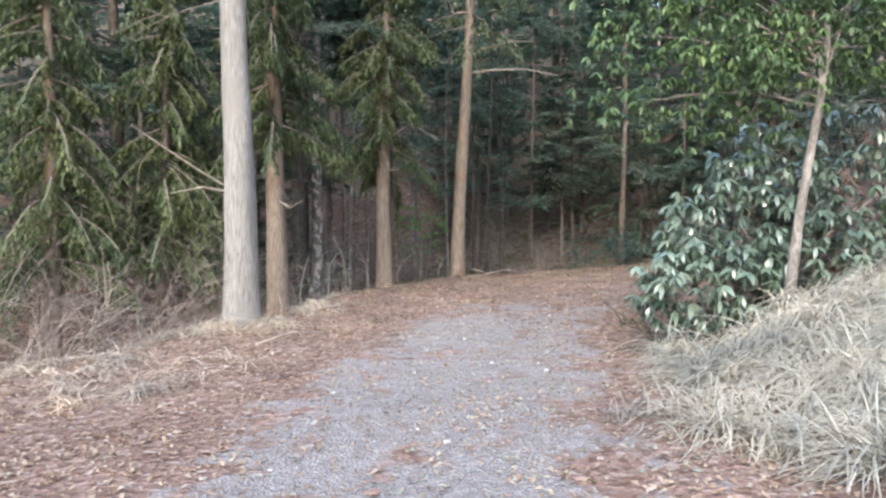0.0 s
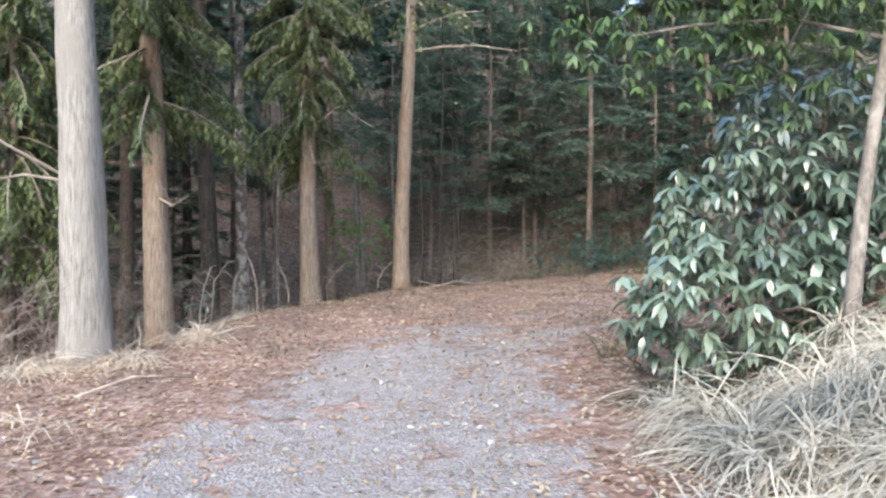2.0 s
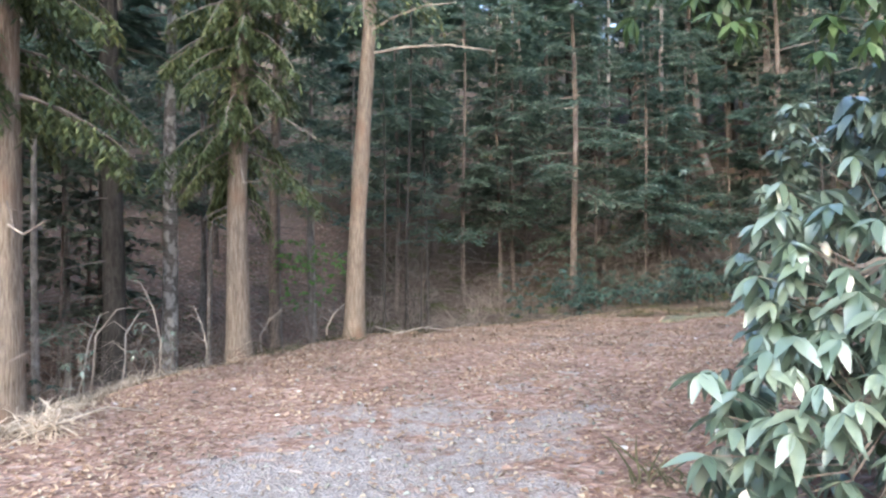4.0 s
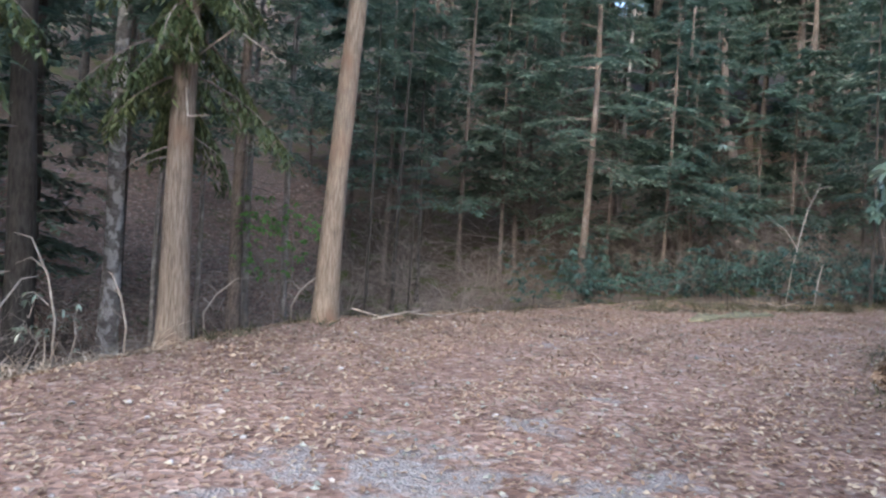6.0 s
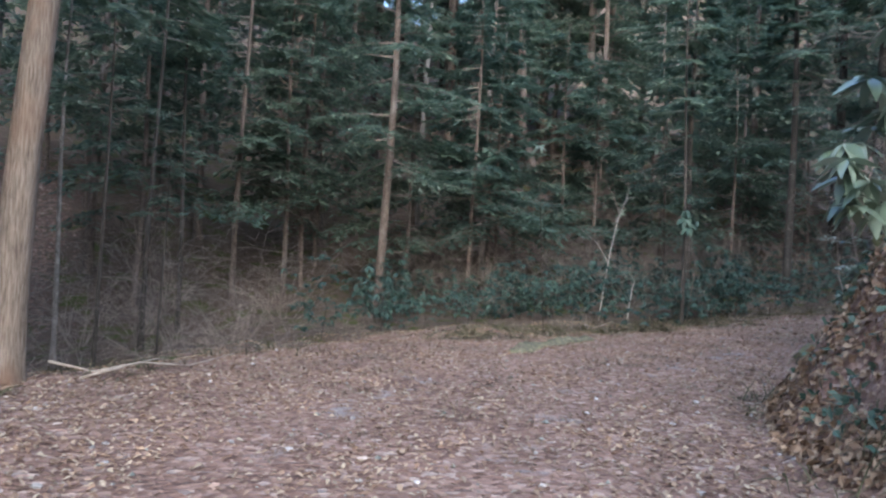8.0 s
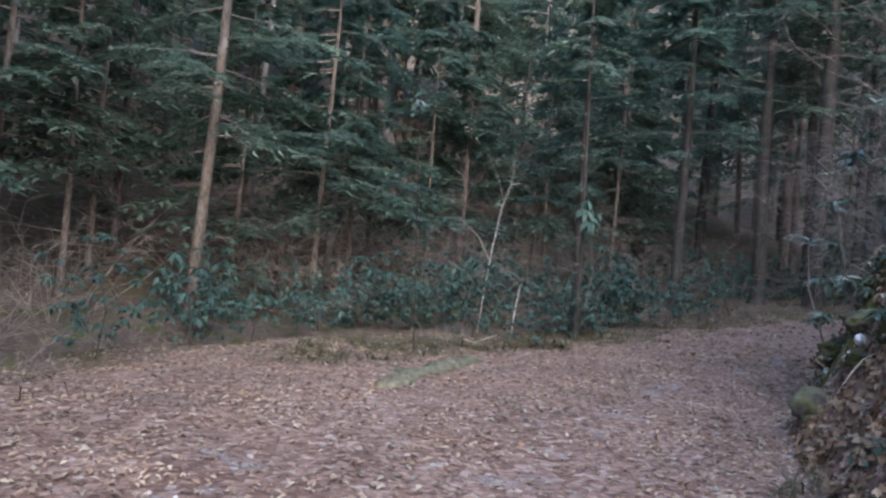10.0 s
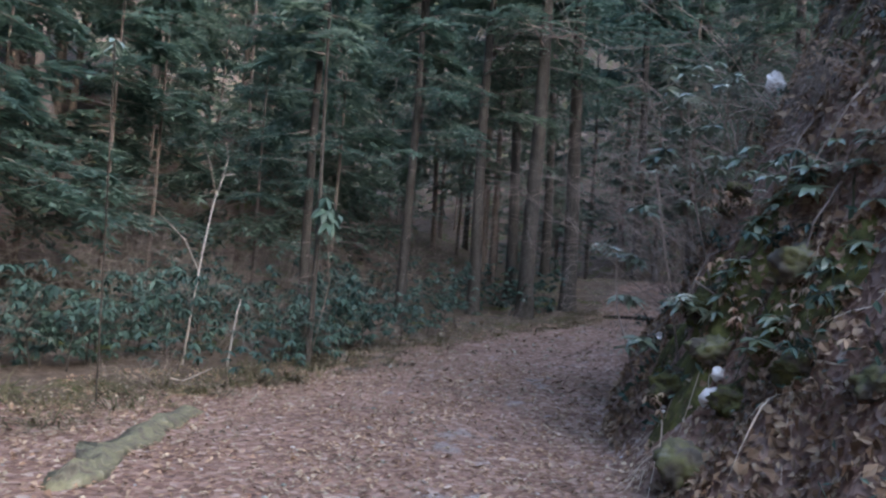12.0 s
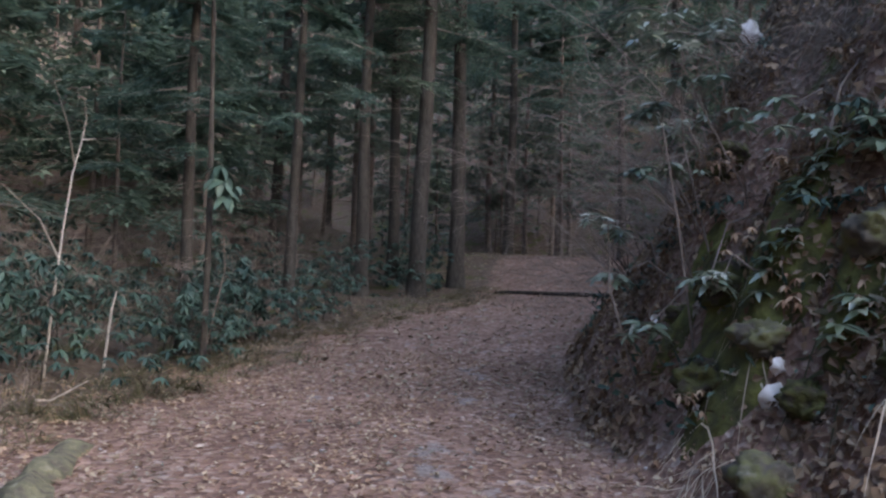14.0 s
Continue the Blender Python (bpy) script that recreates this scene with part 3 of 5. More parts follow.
for k, x, y in ((1, 24.5, 35.5), (0, 21.2, 31.8), (1, 19.0, 38.0), (0, 16.6, 34.6)):
    plant(k, x, y, 1.2, x * 40)
for i in range(11):
    plant((1, 0, 3)[i % 3], 9.5 + 1.1 * i + 0.6 * math.sin(i * 2.1), 43.5 + 3.2 * math.sin(i * 1.7), 1.55, 70 * i)
# woods behind the start of the walk
for x, y in ((-12, -14), (-8, -20), (-3, -26), (5, -28), (11, -22), (15, -12), (14, -4)):
    plant(rng.choice((0, 1, 3)), x, y, rng.uniform(0.8, 1.1), rng.uniform(0, 360))



# ---- shrubs ----
def leaf_shape(long, wide, droop=0.25, fold=0.18, rows=4):
    """A pointed blade from the origin along +x, folded on its midrib, tip drooping."""
    v, f = [], []
    for i in range(rows + 1):
        t = i / rows
        w = wide * 0.5 * math.sin(math.pi * min(0.97, 0.06 + 0.94 * t ** 0.85))
        z = -droop * long * t * t
        v += [Vector((long * t, -w, z + fold * w)), Vector((long * t, 0, z)), Vector((long * t, w, z + fold * w))]
    for i in range(rows):
        a = i * 3
        f += [(a, a + 3, a + 4, a + 1), (a + 1, a + 4, a + 5, a + 2)]
    return v, f


BLADE = leaf_shape(1.0, 0.36)
BLADE_LOW = leaf_shape(1.0, 0.36, rows=2)


def turned(p, az, pitch, roll, size):
    return Matrix.Translation(p) @ Euler((roll, pitch, az)).to_matrix().to_4x4() @ Matrix.Scale(size, 4)


def rosette(p, rng, size, n=8, pitch=(0.1, 1.0)):
    """Poses of the leaves round a twig's tip."""
    a0 = rng.uniform(0, 6.28)
    return [turned(p, a0 + 6.283 * i / n + rng.uniform(-.3, .3), rng.uniform(*pitch), rng.uniform(-.5, .5), size * rng.uniform(0.75, 1.15)) for i in range(n)]


def shrub(name, base, lobes, size, label, seed, mat, own=0, n=8, pitch=(0.1, 1.0), low=False, stems=True, stem_mat=None, shell=0.55, group="", nearest=None):
    """A broad-leaved shrub: lobes are (centre, radii, rosettes)."""
    rng = random.Random(seed)
    root = holder(name, base[0], base[1], base[2], label, "shrub", group)
    o = Vector(base)
    poses, twigs = [], []
    for c, r, count in lobes:
        hub = Vector(c)
        for _ in range(count):
            d = Vector((rng.gauss(0, 1), rng.gauss(0, 1), rng.gauss(0, 1))).normalized()
            k = rng.uniform(shell, 1.0)
            p = hub + Vector((d.x * r[0], d.y * r[1], d.z * r[2])) * k
            g = ground_z(p.x, p.y)
            p.z = max(p.z, g + 0.12)
            poses += rosette(p - o, rng, size * rng.uniform(0.8, 1.15), n, pitch)
            twigs.append((hub, p))
    if stems:
        wood = Soup()
        for c, r, count in lobes:
            hub = Vector(c)
            mid = (hub + o) * 0.5 + Vector((rng.uniform(-.15, .15), rng.uniform(-.15, .15), 0.1))
            k = 1.0 if count > 60 else 0.35
            wood.tube([o - o - Vector((0, 0, 0.1)), mid - o, hub - o], [0.03 * k, 0.022 * k, 0.014 * k], 5)
        for hub, p in twigs[::4]:
            a, b = hub - o, p - o
            m = a.lerp(b, 0.5) - Vector((0, 0, 0.08))
            wood.tube([a.lerp(b, 0.3), m, b], [0.007, 0.005, 0.003], 3, cap=False)
        tagged(part("stemwork", wood, stem_mat or M_TWIG, root), kind="stuff")
    if own:
        key = nearest or (lambda m: m.translation.length)
        poses.sort(key=key)
        s = Soup()
        s.add(*BLADE)
        me = s.mesh("leaf", mat, True)
        for m in poses[:own]:
            ob = new("leaf", me)
            ob.parent = root
            ob.matrix_basis = m
    rest = Soup()
    v0, f0 = BLADE_LOW if low else BLADE
    for m in poses[own:]:
        rest.add([m @ v for v in v0], f0)
    if rest.v:
        tagged(part("foliage", rest, mat, root, smooth=True), kind="stuff")
    return root


def at_ground(x, y, dz=0.0):
    return (x, y, ground_z(x, y) + dz)


# the rhododendron by the start of the bend
shrub("rhododendron", at_ground(3.35, 8.75), [
    ((3.0, 8.35, 0.95), (0.95, 0.55, 0.55), 210), ((3.3, 8.6, 1.6), (0.85, 0.6, 0.65), 220), ((3.7, 8.8, 2.25), (0.7, 0.6, 0.6), 170),
    ((4.2, 8.5, 1.2), (0.75, 0.6, 0.7), 130), ((4.9, 8.7, 1.9), (0.7, 0.6, 0.8), 110), ((5.7, 8.9, 2.5), (0.7, 0.6, 0.9), 90), ((3.3, 9.2, 1.2), (0.9, 0.5, 0.7), 30), ((5.1, 9.7, 2.4), (1.1, 0.5, 0.9), 90), ((6.6, 9.6, 3.1), (1.0, 0.5, 0.9), 70)],
    0.15, "large glossy rhododendron with drooping pale-lit leaves", 21, M_RHODO, own=300, n=8, pitch=(0.1, 1.1), shell=0.72, nearest=lambda m: m.translation.y + 0.3 * m.translation.x)

# the slim tree whose crown hangs over it
def slim_tree():
    root = holder("laurel_tree", 3.6, 7.9, ground_z(3.6, 7.9), "slim leaning pale-barked tree with yellow-green leaves", "tree")
    o = root.location
    rng = random.Random(31)
    s = Soup()
    axis = [(0, 0, -0.2), (0.02, 0.0, 0.3), (0.1, 0.02, 0.9), (0.2, 0.03, 1.5), (0.32, 0.05, 2.1), (0.42, 0.1, 2.7), (0.5, 0.2, 3.6), (0.55, 0.3, 4.6)]
    s.tube(axis, [0.068, 0.055, 0.049, 0.045, 0.041, 0.036, 0.027, 0.014], 12, 0.1)
    part("trunk", s, M_SLIM_BARK, root, "pale slim trunk", True)
    poses = []
    ends = [(-1.5, 0.35, 2.2), (-1.6, 0.2, 2.9), (-1.0, -0.2, 3.5), (1.6, 0.1, 3.6), (-0.9, 0.1, 2.75), (-1.2, 0.2, 3.3), (-0.4, -0.2, 2.5), (0.1, 0.4, 3.0), (-0.7, 0.5, 3.6), (0.9, 0.3, 2.6), (1.4, 0.4, 3.2), (0.3, -0.3, 3.5), (-0.2, 0.6, 4.2), (1.0, 0.0, 3.9), (-1.3, 0.4, 3.9), (1.9, 0.6, 2.5), (-0.3, 0.3, 2.05)]
    for e in ends:
        e = Vector(e)
        a = Vector(axis[4]).lerp(Vector(axis[6]), rng.uniform(0.0, 0.8))
        b = Soup()
        m1, m2 = a.lerp(e, 0.35) + Vector((0, 0, 0.14)), a.lerp(e, 0.7) + Vector((0, 0, 0.1))
        b.tube([a, m1, m2, e], [0.016, 0.012, 0.009, 0.004], 6)
        part("branch", b, M_SLIM_BARK, root)
        for p in (m1, m2, m2, e, e, e, e, e):
            for _ in range(10):
                q = p + Vector((rng.gauss(0, 0.3), rng.gauss(0, 0.26), rng.gauss(0, 0.2)))
                poses += rosette(q, rng, 0.115, 7, (0.2, 1.1))
    f = Soup()
    for m in poses:
        f.add([m @ v for v in BLADE_LOW[0]], BLADE_LOW[1])
    tagged(part("foliage", f, M_LAUREL, root, smooth=True), kind="stuff")


slim_tree()

# rhododendron that reaches out over the track from the bank
shrub("rhododendron", at_ground(6.5, 13.0), [((5.4, 13.65, 2.55), (0.32, 0.3, 0.38), 22), ((5.35, 13.3, 3.3), (0.35, 0.3, 0.18), 12), ((5.55, 13.5, 2.95), (0.3, 0.3, 0.3), 14), ((6.2, 13.2, 2.2), (0.6, 0.5, 0.8), 20), ((6.4, 13.6, 1.4), (0.5, 0.5, 0.5), 12)],
      0.195, "rhododendron reaching out from the bank, leaves shining pale blue", 22, M_RHODO, n=9, pitch=(-0.1, 0.9))

shrub("green_bush", at_ground(5.1, 8.3), [((5.1, 8.2, ground_z(5.1, 8.2) + 0.4), (0.4, 0.3, 0.35), 40)], 0.1, "yellow-green leafy bush beside the dry grass", 63, M_LAUREL, n=7, low=True)

# understorey rhododendrons along the outer edge
UNDER = "rhododendrons under the conifers"
for i, (x, y, h, w, k) in enumerate(((4.35, 23.7, 1.5, 0.75, 60), (7.5, 25.9, 1.0, 1.0, 46), (8.6, 25.6, 1.0, 1.0, 46), (8.8, 24.3, 0.9, 0.7, 34), (9.5, 24.7, 1.1, 0.8, 40), (10.3, 24.6, 1.1, 0.8, 40), (11.8, 23.5, 0.8, 0.6, 26), (12.6, 24.0, 0.9, 0.7, 30), (13.7, 24.1, 0.8, 0.7, 28), (15.0, 24.2, 0.9, 0.7, 28), (16.2, 24.5, 1.0, 0.8, 30), (7.0, 24.0, 0.7, 0.7, 24), (9.2, 26.6, 0.9, 0.8, 26), (10.5, 26.4, 0.9, 0.8, 26), (12.1, 26.4, 0.9, 0.8, 26), (6.6, 10.0, 1.0, 0.8, 24), (6.9, 9.3, 1.2, 0.8, 24), (7.6, 24.6, 0.5, 0.8, 16), (12.3, 24.4, 1.0, 0.7, 22), (11.1, 24.9, 1.2, 0.9, 34),
                                     (17.2, 24.9, 1.2, 0.9, 30), (10.6, 23.1, 0.6, 0.6, 16), (14.5, 23.9, 0.8, 0.6, 18), (17.0, 24.3, 1.4, 0.8, 26), (9.6, 25.0, 0.7, 0.8, 22), (13.2, 24.3, 0.45, 0.6, 16), (15.8, 24.6, 0.6, 0.7, 16), (-3.6, 14.6, 0.6, 0.7, 14), (9.9, 23.8, 0.45, 0.6, 14), (18.6, 25.6, 1.0, 0.9, 24))):
    g = ground_z(x, y)
    shrub("rhododendron", (x, y, g), [((x, y, g + h * 0.62), (w, w * 0.8, h * 0.55), k)], 0.12, "low blue-green rhododendron clump on the forest edge", 40 + i, M_SHADED_LEAF, n=9, pitch=(-0.1, 0.8), low=True, shell=0.4, stem_mat=M_DARK_BARK, group=UNDER)
for i, (x, y, w, h, k) in enumerate(((7.4, 24.3, 0.9, 0.8, 26), (8.6, 24.6, 0.9, 0.9, 26), (9.4, 24.9, 0.8, 0.9, 22), (11.2, 24.7, 0.8, 0.9, 22), (12.4, 24.6, 0.8, 0.9, 22), (13.9, 24.4, 0.7, 0.8, 18), (6.3, 23.9, 0.8, 0.6, 18), (10.3, 25.2, 0.8, 1.0, 22))):
    g = ground_z(x, y)
    shrub("rhododendron", (x, y, g), [((x, y, g + h * 0.55), (w, w * 0.7, h * 0.6), k)], 0.12, "dense blue-green rhododendron behind the verge", 190 + i, M_SHADED_LEAF, n=9, pitch=(-0.1, 0.8), low=True, shell=0.3, stem_mat=M_DARK_BARK, group=UNDER)
rng = random.Random(12)
clumps = 0
while clumps < 36:
    x, y = rng.uniform(5.5, 28), rng.uniform(22.5, 29)
    left = float(lay(x, y)[2][0])
    if not 0.7 < left < 4.5:
        continue
    h, w, g = rng.uniform(0.8, 1.6), rng.uniform(0.6, 1.0), ground_z(x, y)
    shrub("rhododendron", (x, y, g), [((x, y, g + h * 0.55), (w, w * 0.8, h * 0.55), int(30 * w * h + 8))], 0.15, "dark teal rhododendron with drooping leaves under the conifers", 220 + clumps, M_SHADED_LEAF, n=8, pitch=(-0.1, 0.8), low=True, shell=0.35, stem_mat=M_DARK_BARK, group=UNDER)
    clumps += 1
# a tuft on a thin trunk, and a fresh green bush in the hollow
shrub("rhododendron", at_ground(12.05, 23.7), [((11.6, 23.15, 3.05), (0.22, 0.2, 0.2), 8)], 0.24, "tuft of long drooping leaves on a thin stem", 61, M_SHADED_LEAF, n=9, pitch=(0.3, 1.4))
shrub("green_bush", at_ground(-0.6, 20.9), [((-1.0, 20.6, 2.1), (0.6, 0.4, 0.45), 46), ((-0.35, 20.3, 1.9), (0.6, 0.4, 0.4), 40), ((-0.7, 20.4, 1.35), (0.7, 0.45, 0.35), 34)], 0.1, "fresh green leafy bush between the trunks", 62, M_BRIGHT, n=7, low=True)

# sprays of pale-lit leaves on the bank
SPRAY = "leaf sprays on the bank"
for i, (x, y, z, r, k) in enumerate(((11.2, 18.75, 2.5, 0.22, 5), (11.15, 18.3, 4.05, 0.25, 5), (10.95, 18.4, 3.45, 0.18, 4), (10.75, 18.05, 3.65, 0.22, 4), (9.75, 16.95, 2.95, 0.28, 7), (10.1, 17.85, 2.05, 0.16, 4),
                                     (11.0, 18.6, 2.1, 0.2, 4), (10.0, 17.2, 2.6, 0.3, 6), (11.6, 17.9, 4.3, 0.3, 6), (9.5, 16.5, 2.1, 0.25, 5), (10.5, 18.3, 1.7, 0.2, 4), (9.2, 16.6, 1.3, 0.25, 4), (12.2, 18.4, 4.6, 0.4, 8), (9.0, 16.2, 2.6, 0.3, 6), (10.3, 17.5, 3.2, 0.3, 6), (11.3, 18.2, 3.0, 0.25, 5), (10.7, 18.45, 2.9, 0.2, 4), (9.35, 17.0, 1.75, 0.2, 4), (9.9, 17.5, 1.0, 0.2, 4), (12.4, 18.2, 3.6, 0.35, 7))):
    shrub("rhododendron", (x + 0.35, y - 0.45, ground_z(x + 0.35, y - 0.45)), [((x, y, z), (r, r, r * 0.5), int(k * 1.5))], 0.145, "sprig of glossy leaves leaning out of the bank", 70 + i, M_RHODO, n=8, pitch=(-0.15, 0.5), shell=0.2, group=SPRAY)
shrub("rhododendron", at_ground(8.3, 22.9), [((7.75, 22.35, 4.1), (0.16, 0.16, 0.1), 2)], 0.16, "thin sprig with a few pale hanging leaves", 90, M_RHODO, n=6, pitch=(0.0, 0.9), stem_mat=M_DARK_BARK)


# dry brown leaf clumps caught in the bank
rng = random.Random(19)
sprigs = 0
while sprigs < 110:
    x, y = rng.uniform(7.5, 14), rng.uniform(14.0, 19.3)
    right = float(lay(x, y)[3][0])
    if not 0.25 < right < 4.6:
        continue
    g = ground_z(x, y)
    dry = sprigs % 5 < 2
    shrub("dead_leaf_clump" if dry else "bank_spray", (x, y, g), [((x - 0.06, y + 0.08, g + rng.uniform(0.06, 0.16)), (0.2, 0.16, 0.1), rng.randint(5, 9) if dry else rng.randint(2, 5))], 0.07 if dry else rng.uniform(0.07, 0.12),
          "heap of dry brown leaves lodged on the bank" if dry else "small dark green sprig growing out of the bank", 300 + sprigs, M_BANK_LEAF if dry else (M_SHADED_LEAF, M_LAUREL)[sprigs % 7 == 3], n=6, pitch=(-0.2, 0.9), low=True, stems=not dry, stem_mat=M_DARK_BARK, shell=0.1, group="dry leaf clumps" if dry else SPRAY)
    sprigs += 1
for i, (x, y, z) in enumerate(((9.75, 17.35, 1.85), (10.3, 17.6, 2.35), (9.3, 16.9, 1.9), (10.9, 17.8, 3.0))):
    shrub("dead_leaf_clump", (x + 0.15, y - 0.2, ground_z(x + 0.15, y - 0.2)), [((x, y, z), (0.24, 0.22, 0.18), 12)], 0.075, "clump of dry brown leaves caught in the bank", 120 + i, M_LITTER, n=6, shell=0.1, group="dry leaf clumps")


# ---- bare brush ----
def brush(name, seed, height, spread_, stems, mat, label, group, depth=2, thick=0.008):
    """A leafless shrub: each stem with its twigs is a part."""
    rng = random.Random(seed)
    root = holder(name, 0, 0, 0, label, "shrub", group)

    def grow(s, p, d, length, r, level):
        pts = curve_pts(p, d, length, 4 if level == depth else 2, (rng.uniform(-.5, .5), rng.uniform(-.5, .5), rng.uniform(-.6, .1)), 0.2, rng)
        n = len(pts) - 1
        s.tube(pts, [r * (1 - 0.72 * i / n) for i in range(n + 1)], 3, cap=False)
        if level:
            for i in range(1, n + 1):
                for _ in range(rng.choice((1, 2, 2))):
                    dd = (pts[i] - pts[i - 1]).normalized() + Vector((rng.uniform(-1, 1), rng.uniform(-1, 1), rng.uniform(-.7, .6)))
                    grow(s, pts[i], dd, length * rng.uniform(0.35, 0.6), r * 0.55, level - 1)
    for _ in range(stems):
        a = rng.uniform(0, 6.28)
        s = Soup()
        grow(s, Vector((math.cos(a), math.sin(a), 0)) * rng.uniform(0, 0.2) - Vector((0, 0, 0.08)), Vector((math.cos(a) * spread_, math.sin(a) * spread_, 1)), height * rng.uniform(0.5, 0.9), thick, depth)
        part("stem", s, mat, root)
    return root


TANGLE = "leafless brush"
b_grey = brush("bare_shrub", 1, 1.9, 0.7, 10, M_TWIG, "leafless grey-brown tangled shrub", TANGLE, 2)
b_pale = brush("bare_shrub", 2, 1.8, 0.8, 9, M_PALE_TWIG, "leafless pale tangled shrub", TANGLE, 2)
b_low = brush("bare_shrub", 3, 0.9, 1.4, 11, M_TWIG, "low leafless brush on the slope", TANGLE, 2)
b_fine = brush("bare_shrub", 4, 2.3, 1.1, 5, M_TWIG, "leafless shrub of fine brown twigs above the bank", TANGLE, 3, 0.009)
b_dead = brush("bare_shrub", 6, 2.6, 1.0, 6, M_PALE_TWIG, "dead shrub with crooked bleached limbs", TANGLE, 1, 0.016)
used = set()


def put(ob, x, y, turn, scale, dz=0.0):
    m = pose(x, y, ground_z(x, y) + dz, 0, 0, turn)
    if ob.name not in used:
        used.add(ob.name)
        ob.matrix_basis = m @ Matrix.Scale(scale, 4)
        return ob
    c = copy_thing(ob, m)
    c.scale = (scale, scale, scale)
    return c


rng = random.Random(5)
for ob, x, y, sc in ((b_pale, -5.2, 8.9, 1.1), (b_grey, -4.1, 9.9, 1.1), (b_grey, -6.2, 10.5, 1.3), (b_grey, -3.6, 11.8, 1.0), (b_low, -3.0, 12.6, 1.0), (b_grey, -5.9, 8.4, 1.3), (b_grey, -4.7, 12.9, 1.1), (b_low, -4.0, 8.5, 1.1), (b_grey, -7.4, 9.2, 1.4),
                     (b_low, -3.1, 15.4, 1.0), (b_grey, -3.4, 16.9, 0.9), (b_low, -1.9, 18.6, 0.9), (b_low, 1.6, 22.8, 1.0), (b_grey, 2.9, 24.6, 0.9), (b_low, 5.6, 24.2, 0.8), (b_low, 9.4, 23.5, 0.8), (b_low, 3.4, 23.2, 0.8), (b_grey, 9.0, 27.4, 1.2), (b_grey, 10.6, 26.6, 1.2), (b_grey, 12.6, 26.8, 1.2), (b_grey, 14.8, 26.0, 1.0), (b_low, 13.0, 23.6, 0.8), (b_low, 15.6, 23.9, 0.8), (b_grey, 16.6, 25.9, 1.1), (b_low, 17.6, 24.0, 0.8), (b_grey, 7.0, 28.4, 1.2), (b_low, 19.3, 24.3, 0.7),
                     (b_fine, 13.4, 18.5, 1.0), (b_fine, 12.9, 17.9, 1.1), (b_fine, 14.6, 18.8, 1.0), (b_fine, 15.9, 19.4, 1.0), (b_fine, 12.3, 18.1, 0.9), (b_fine, 13.8, 17.8, 1.2), (b_fine, 11.9, 17.8, 0.8), (b_fine, 17.2, 19.7, 1.0), (b_fine, 14.4, 18.2, 1.2), (b_fine, 12.6, 18.6, 0.9), (b_fine, 13.1, 18.2, 1.1), (b_fine, 15.2, 19.0, 1.1), (b_fine, 11.4, 18.0, 0.7), (b_fine, 12.2, 17.5, 0.9), (b_fine, 16.4, 19.2, 1.1), (b_fine, 13.7, 18.6, 0.9), (b_fine, 14.0, 18.9, 0.8), (b_low, 9.6, 16.6, 0.5), (b_low, 10.4, 17.1, 0.5), (b_low, 11.0, 17.5, 0.6), (b_low, 9.2, 16.2, 0.5), (b_low, 11.6, 17.3, 0.6), (b_low, 10.2, 16.6, 0.6), (b_low, 8.6, 15.8, 0.5), (b_low, 10.9, 16.9, 0.6), (b_grey, -2.2, 22.6, 1.1), (b_grey, -0.6, 23.2, 1.0), (b_low, 0.6, 23.4, 1.1), (b_grey, 2.0, 23.9, 0.9), (b_low, 2.6, 22.6, 0.9), (b_grey, 3.2, 25.6, 1.0), (b_grey, 0.4, 25.8, 1.2), (b_low, 4.8, 24.6, 1.0), (b_grey, -3.0, 20.2, 1.0), (b_grey, -1.2, 19.6, 0.8), (b_low, -0.2, 20.4, 1.0), (b_grey, 4.2, 27.0, 1.2), (b_grey, 1.8, 28.0, 1.3), (b_grey, -1.4, 26.4, 1.3), (b_grey, 8.2, 25.2, 0.9), (b_grey, 11.4, 25.0, 0.9), (b_grey, 13.4, 25.2, 0.9), (b_dead, -5.7, 9.9, 1.0), (b_dead, -6.5, 10.2, 1.1), (b_dead, -4.9, 10.6, 0.8), (b_grey, 6.4, 9.9, 1.2), (b_grey, 6.0, 9.3, 1.0), (b_grey, 6.9, 9.0, 1.2), (b_pale, -3.7, 15.4, 0.9), (b_grey, -4.4, 14.4, 1.1), (b_pale, -2.9, 18.7, 0.8), (b_low, -2.5, 14.6, 0.9), (b_pale, -4.8, 16.6, 1.0), (b_low, 7.6, 14.9, 0.8)):
    put(ob, x, y, rng.uniform(0, 360), sc)
for _ in range(46):
    x, y = rng.uniform(-3, 30), rng.uniform(25, 40)
    _, off, left, right = (float(a[0]) for a in lay(x, y))
    if left > 3.5:
        put(rng.choice((b_grey, b_low, b_grey)), x, y, rng.uniform(0, 360), rng.uniform(0.9, 1.6))


def stick(name, pts, radii, mat, label, category="branch", sides=7, group=""):
    s = Soup()
    s.tube(pts, radii, sides, 0.15)
    return thing(name, s, mat, label, category, group, smooth=True)


# the bleached leaning sapling and its broken neighbour
wx, wy = 10.2, 24.1
wz = ground_z(wx, wy)
sap = holder("sapling", wx, wy, wz, "bleached leaning leafless sapling on the verge", "tree")
s = Soup()
s.tube([(0, 0, -0.1), (0.2, 0.16, 0.7), (0.5, 0.42, 1.5), (0.85, 0.72, 2.2), (1.25, 1.05, 2.65), (1.4, 1.15, 3.0), (1.25, 1.05, 3.2)], [0.014, 0.013, 0.011, 0.01, 0.008, 0.006, 0.003], 8, 0.1)
part("trunk", s, M_PALE_STEM, sap, smooth=True)
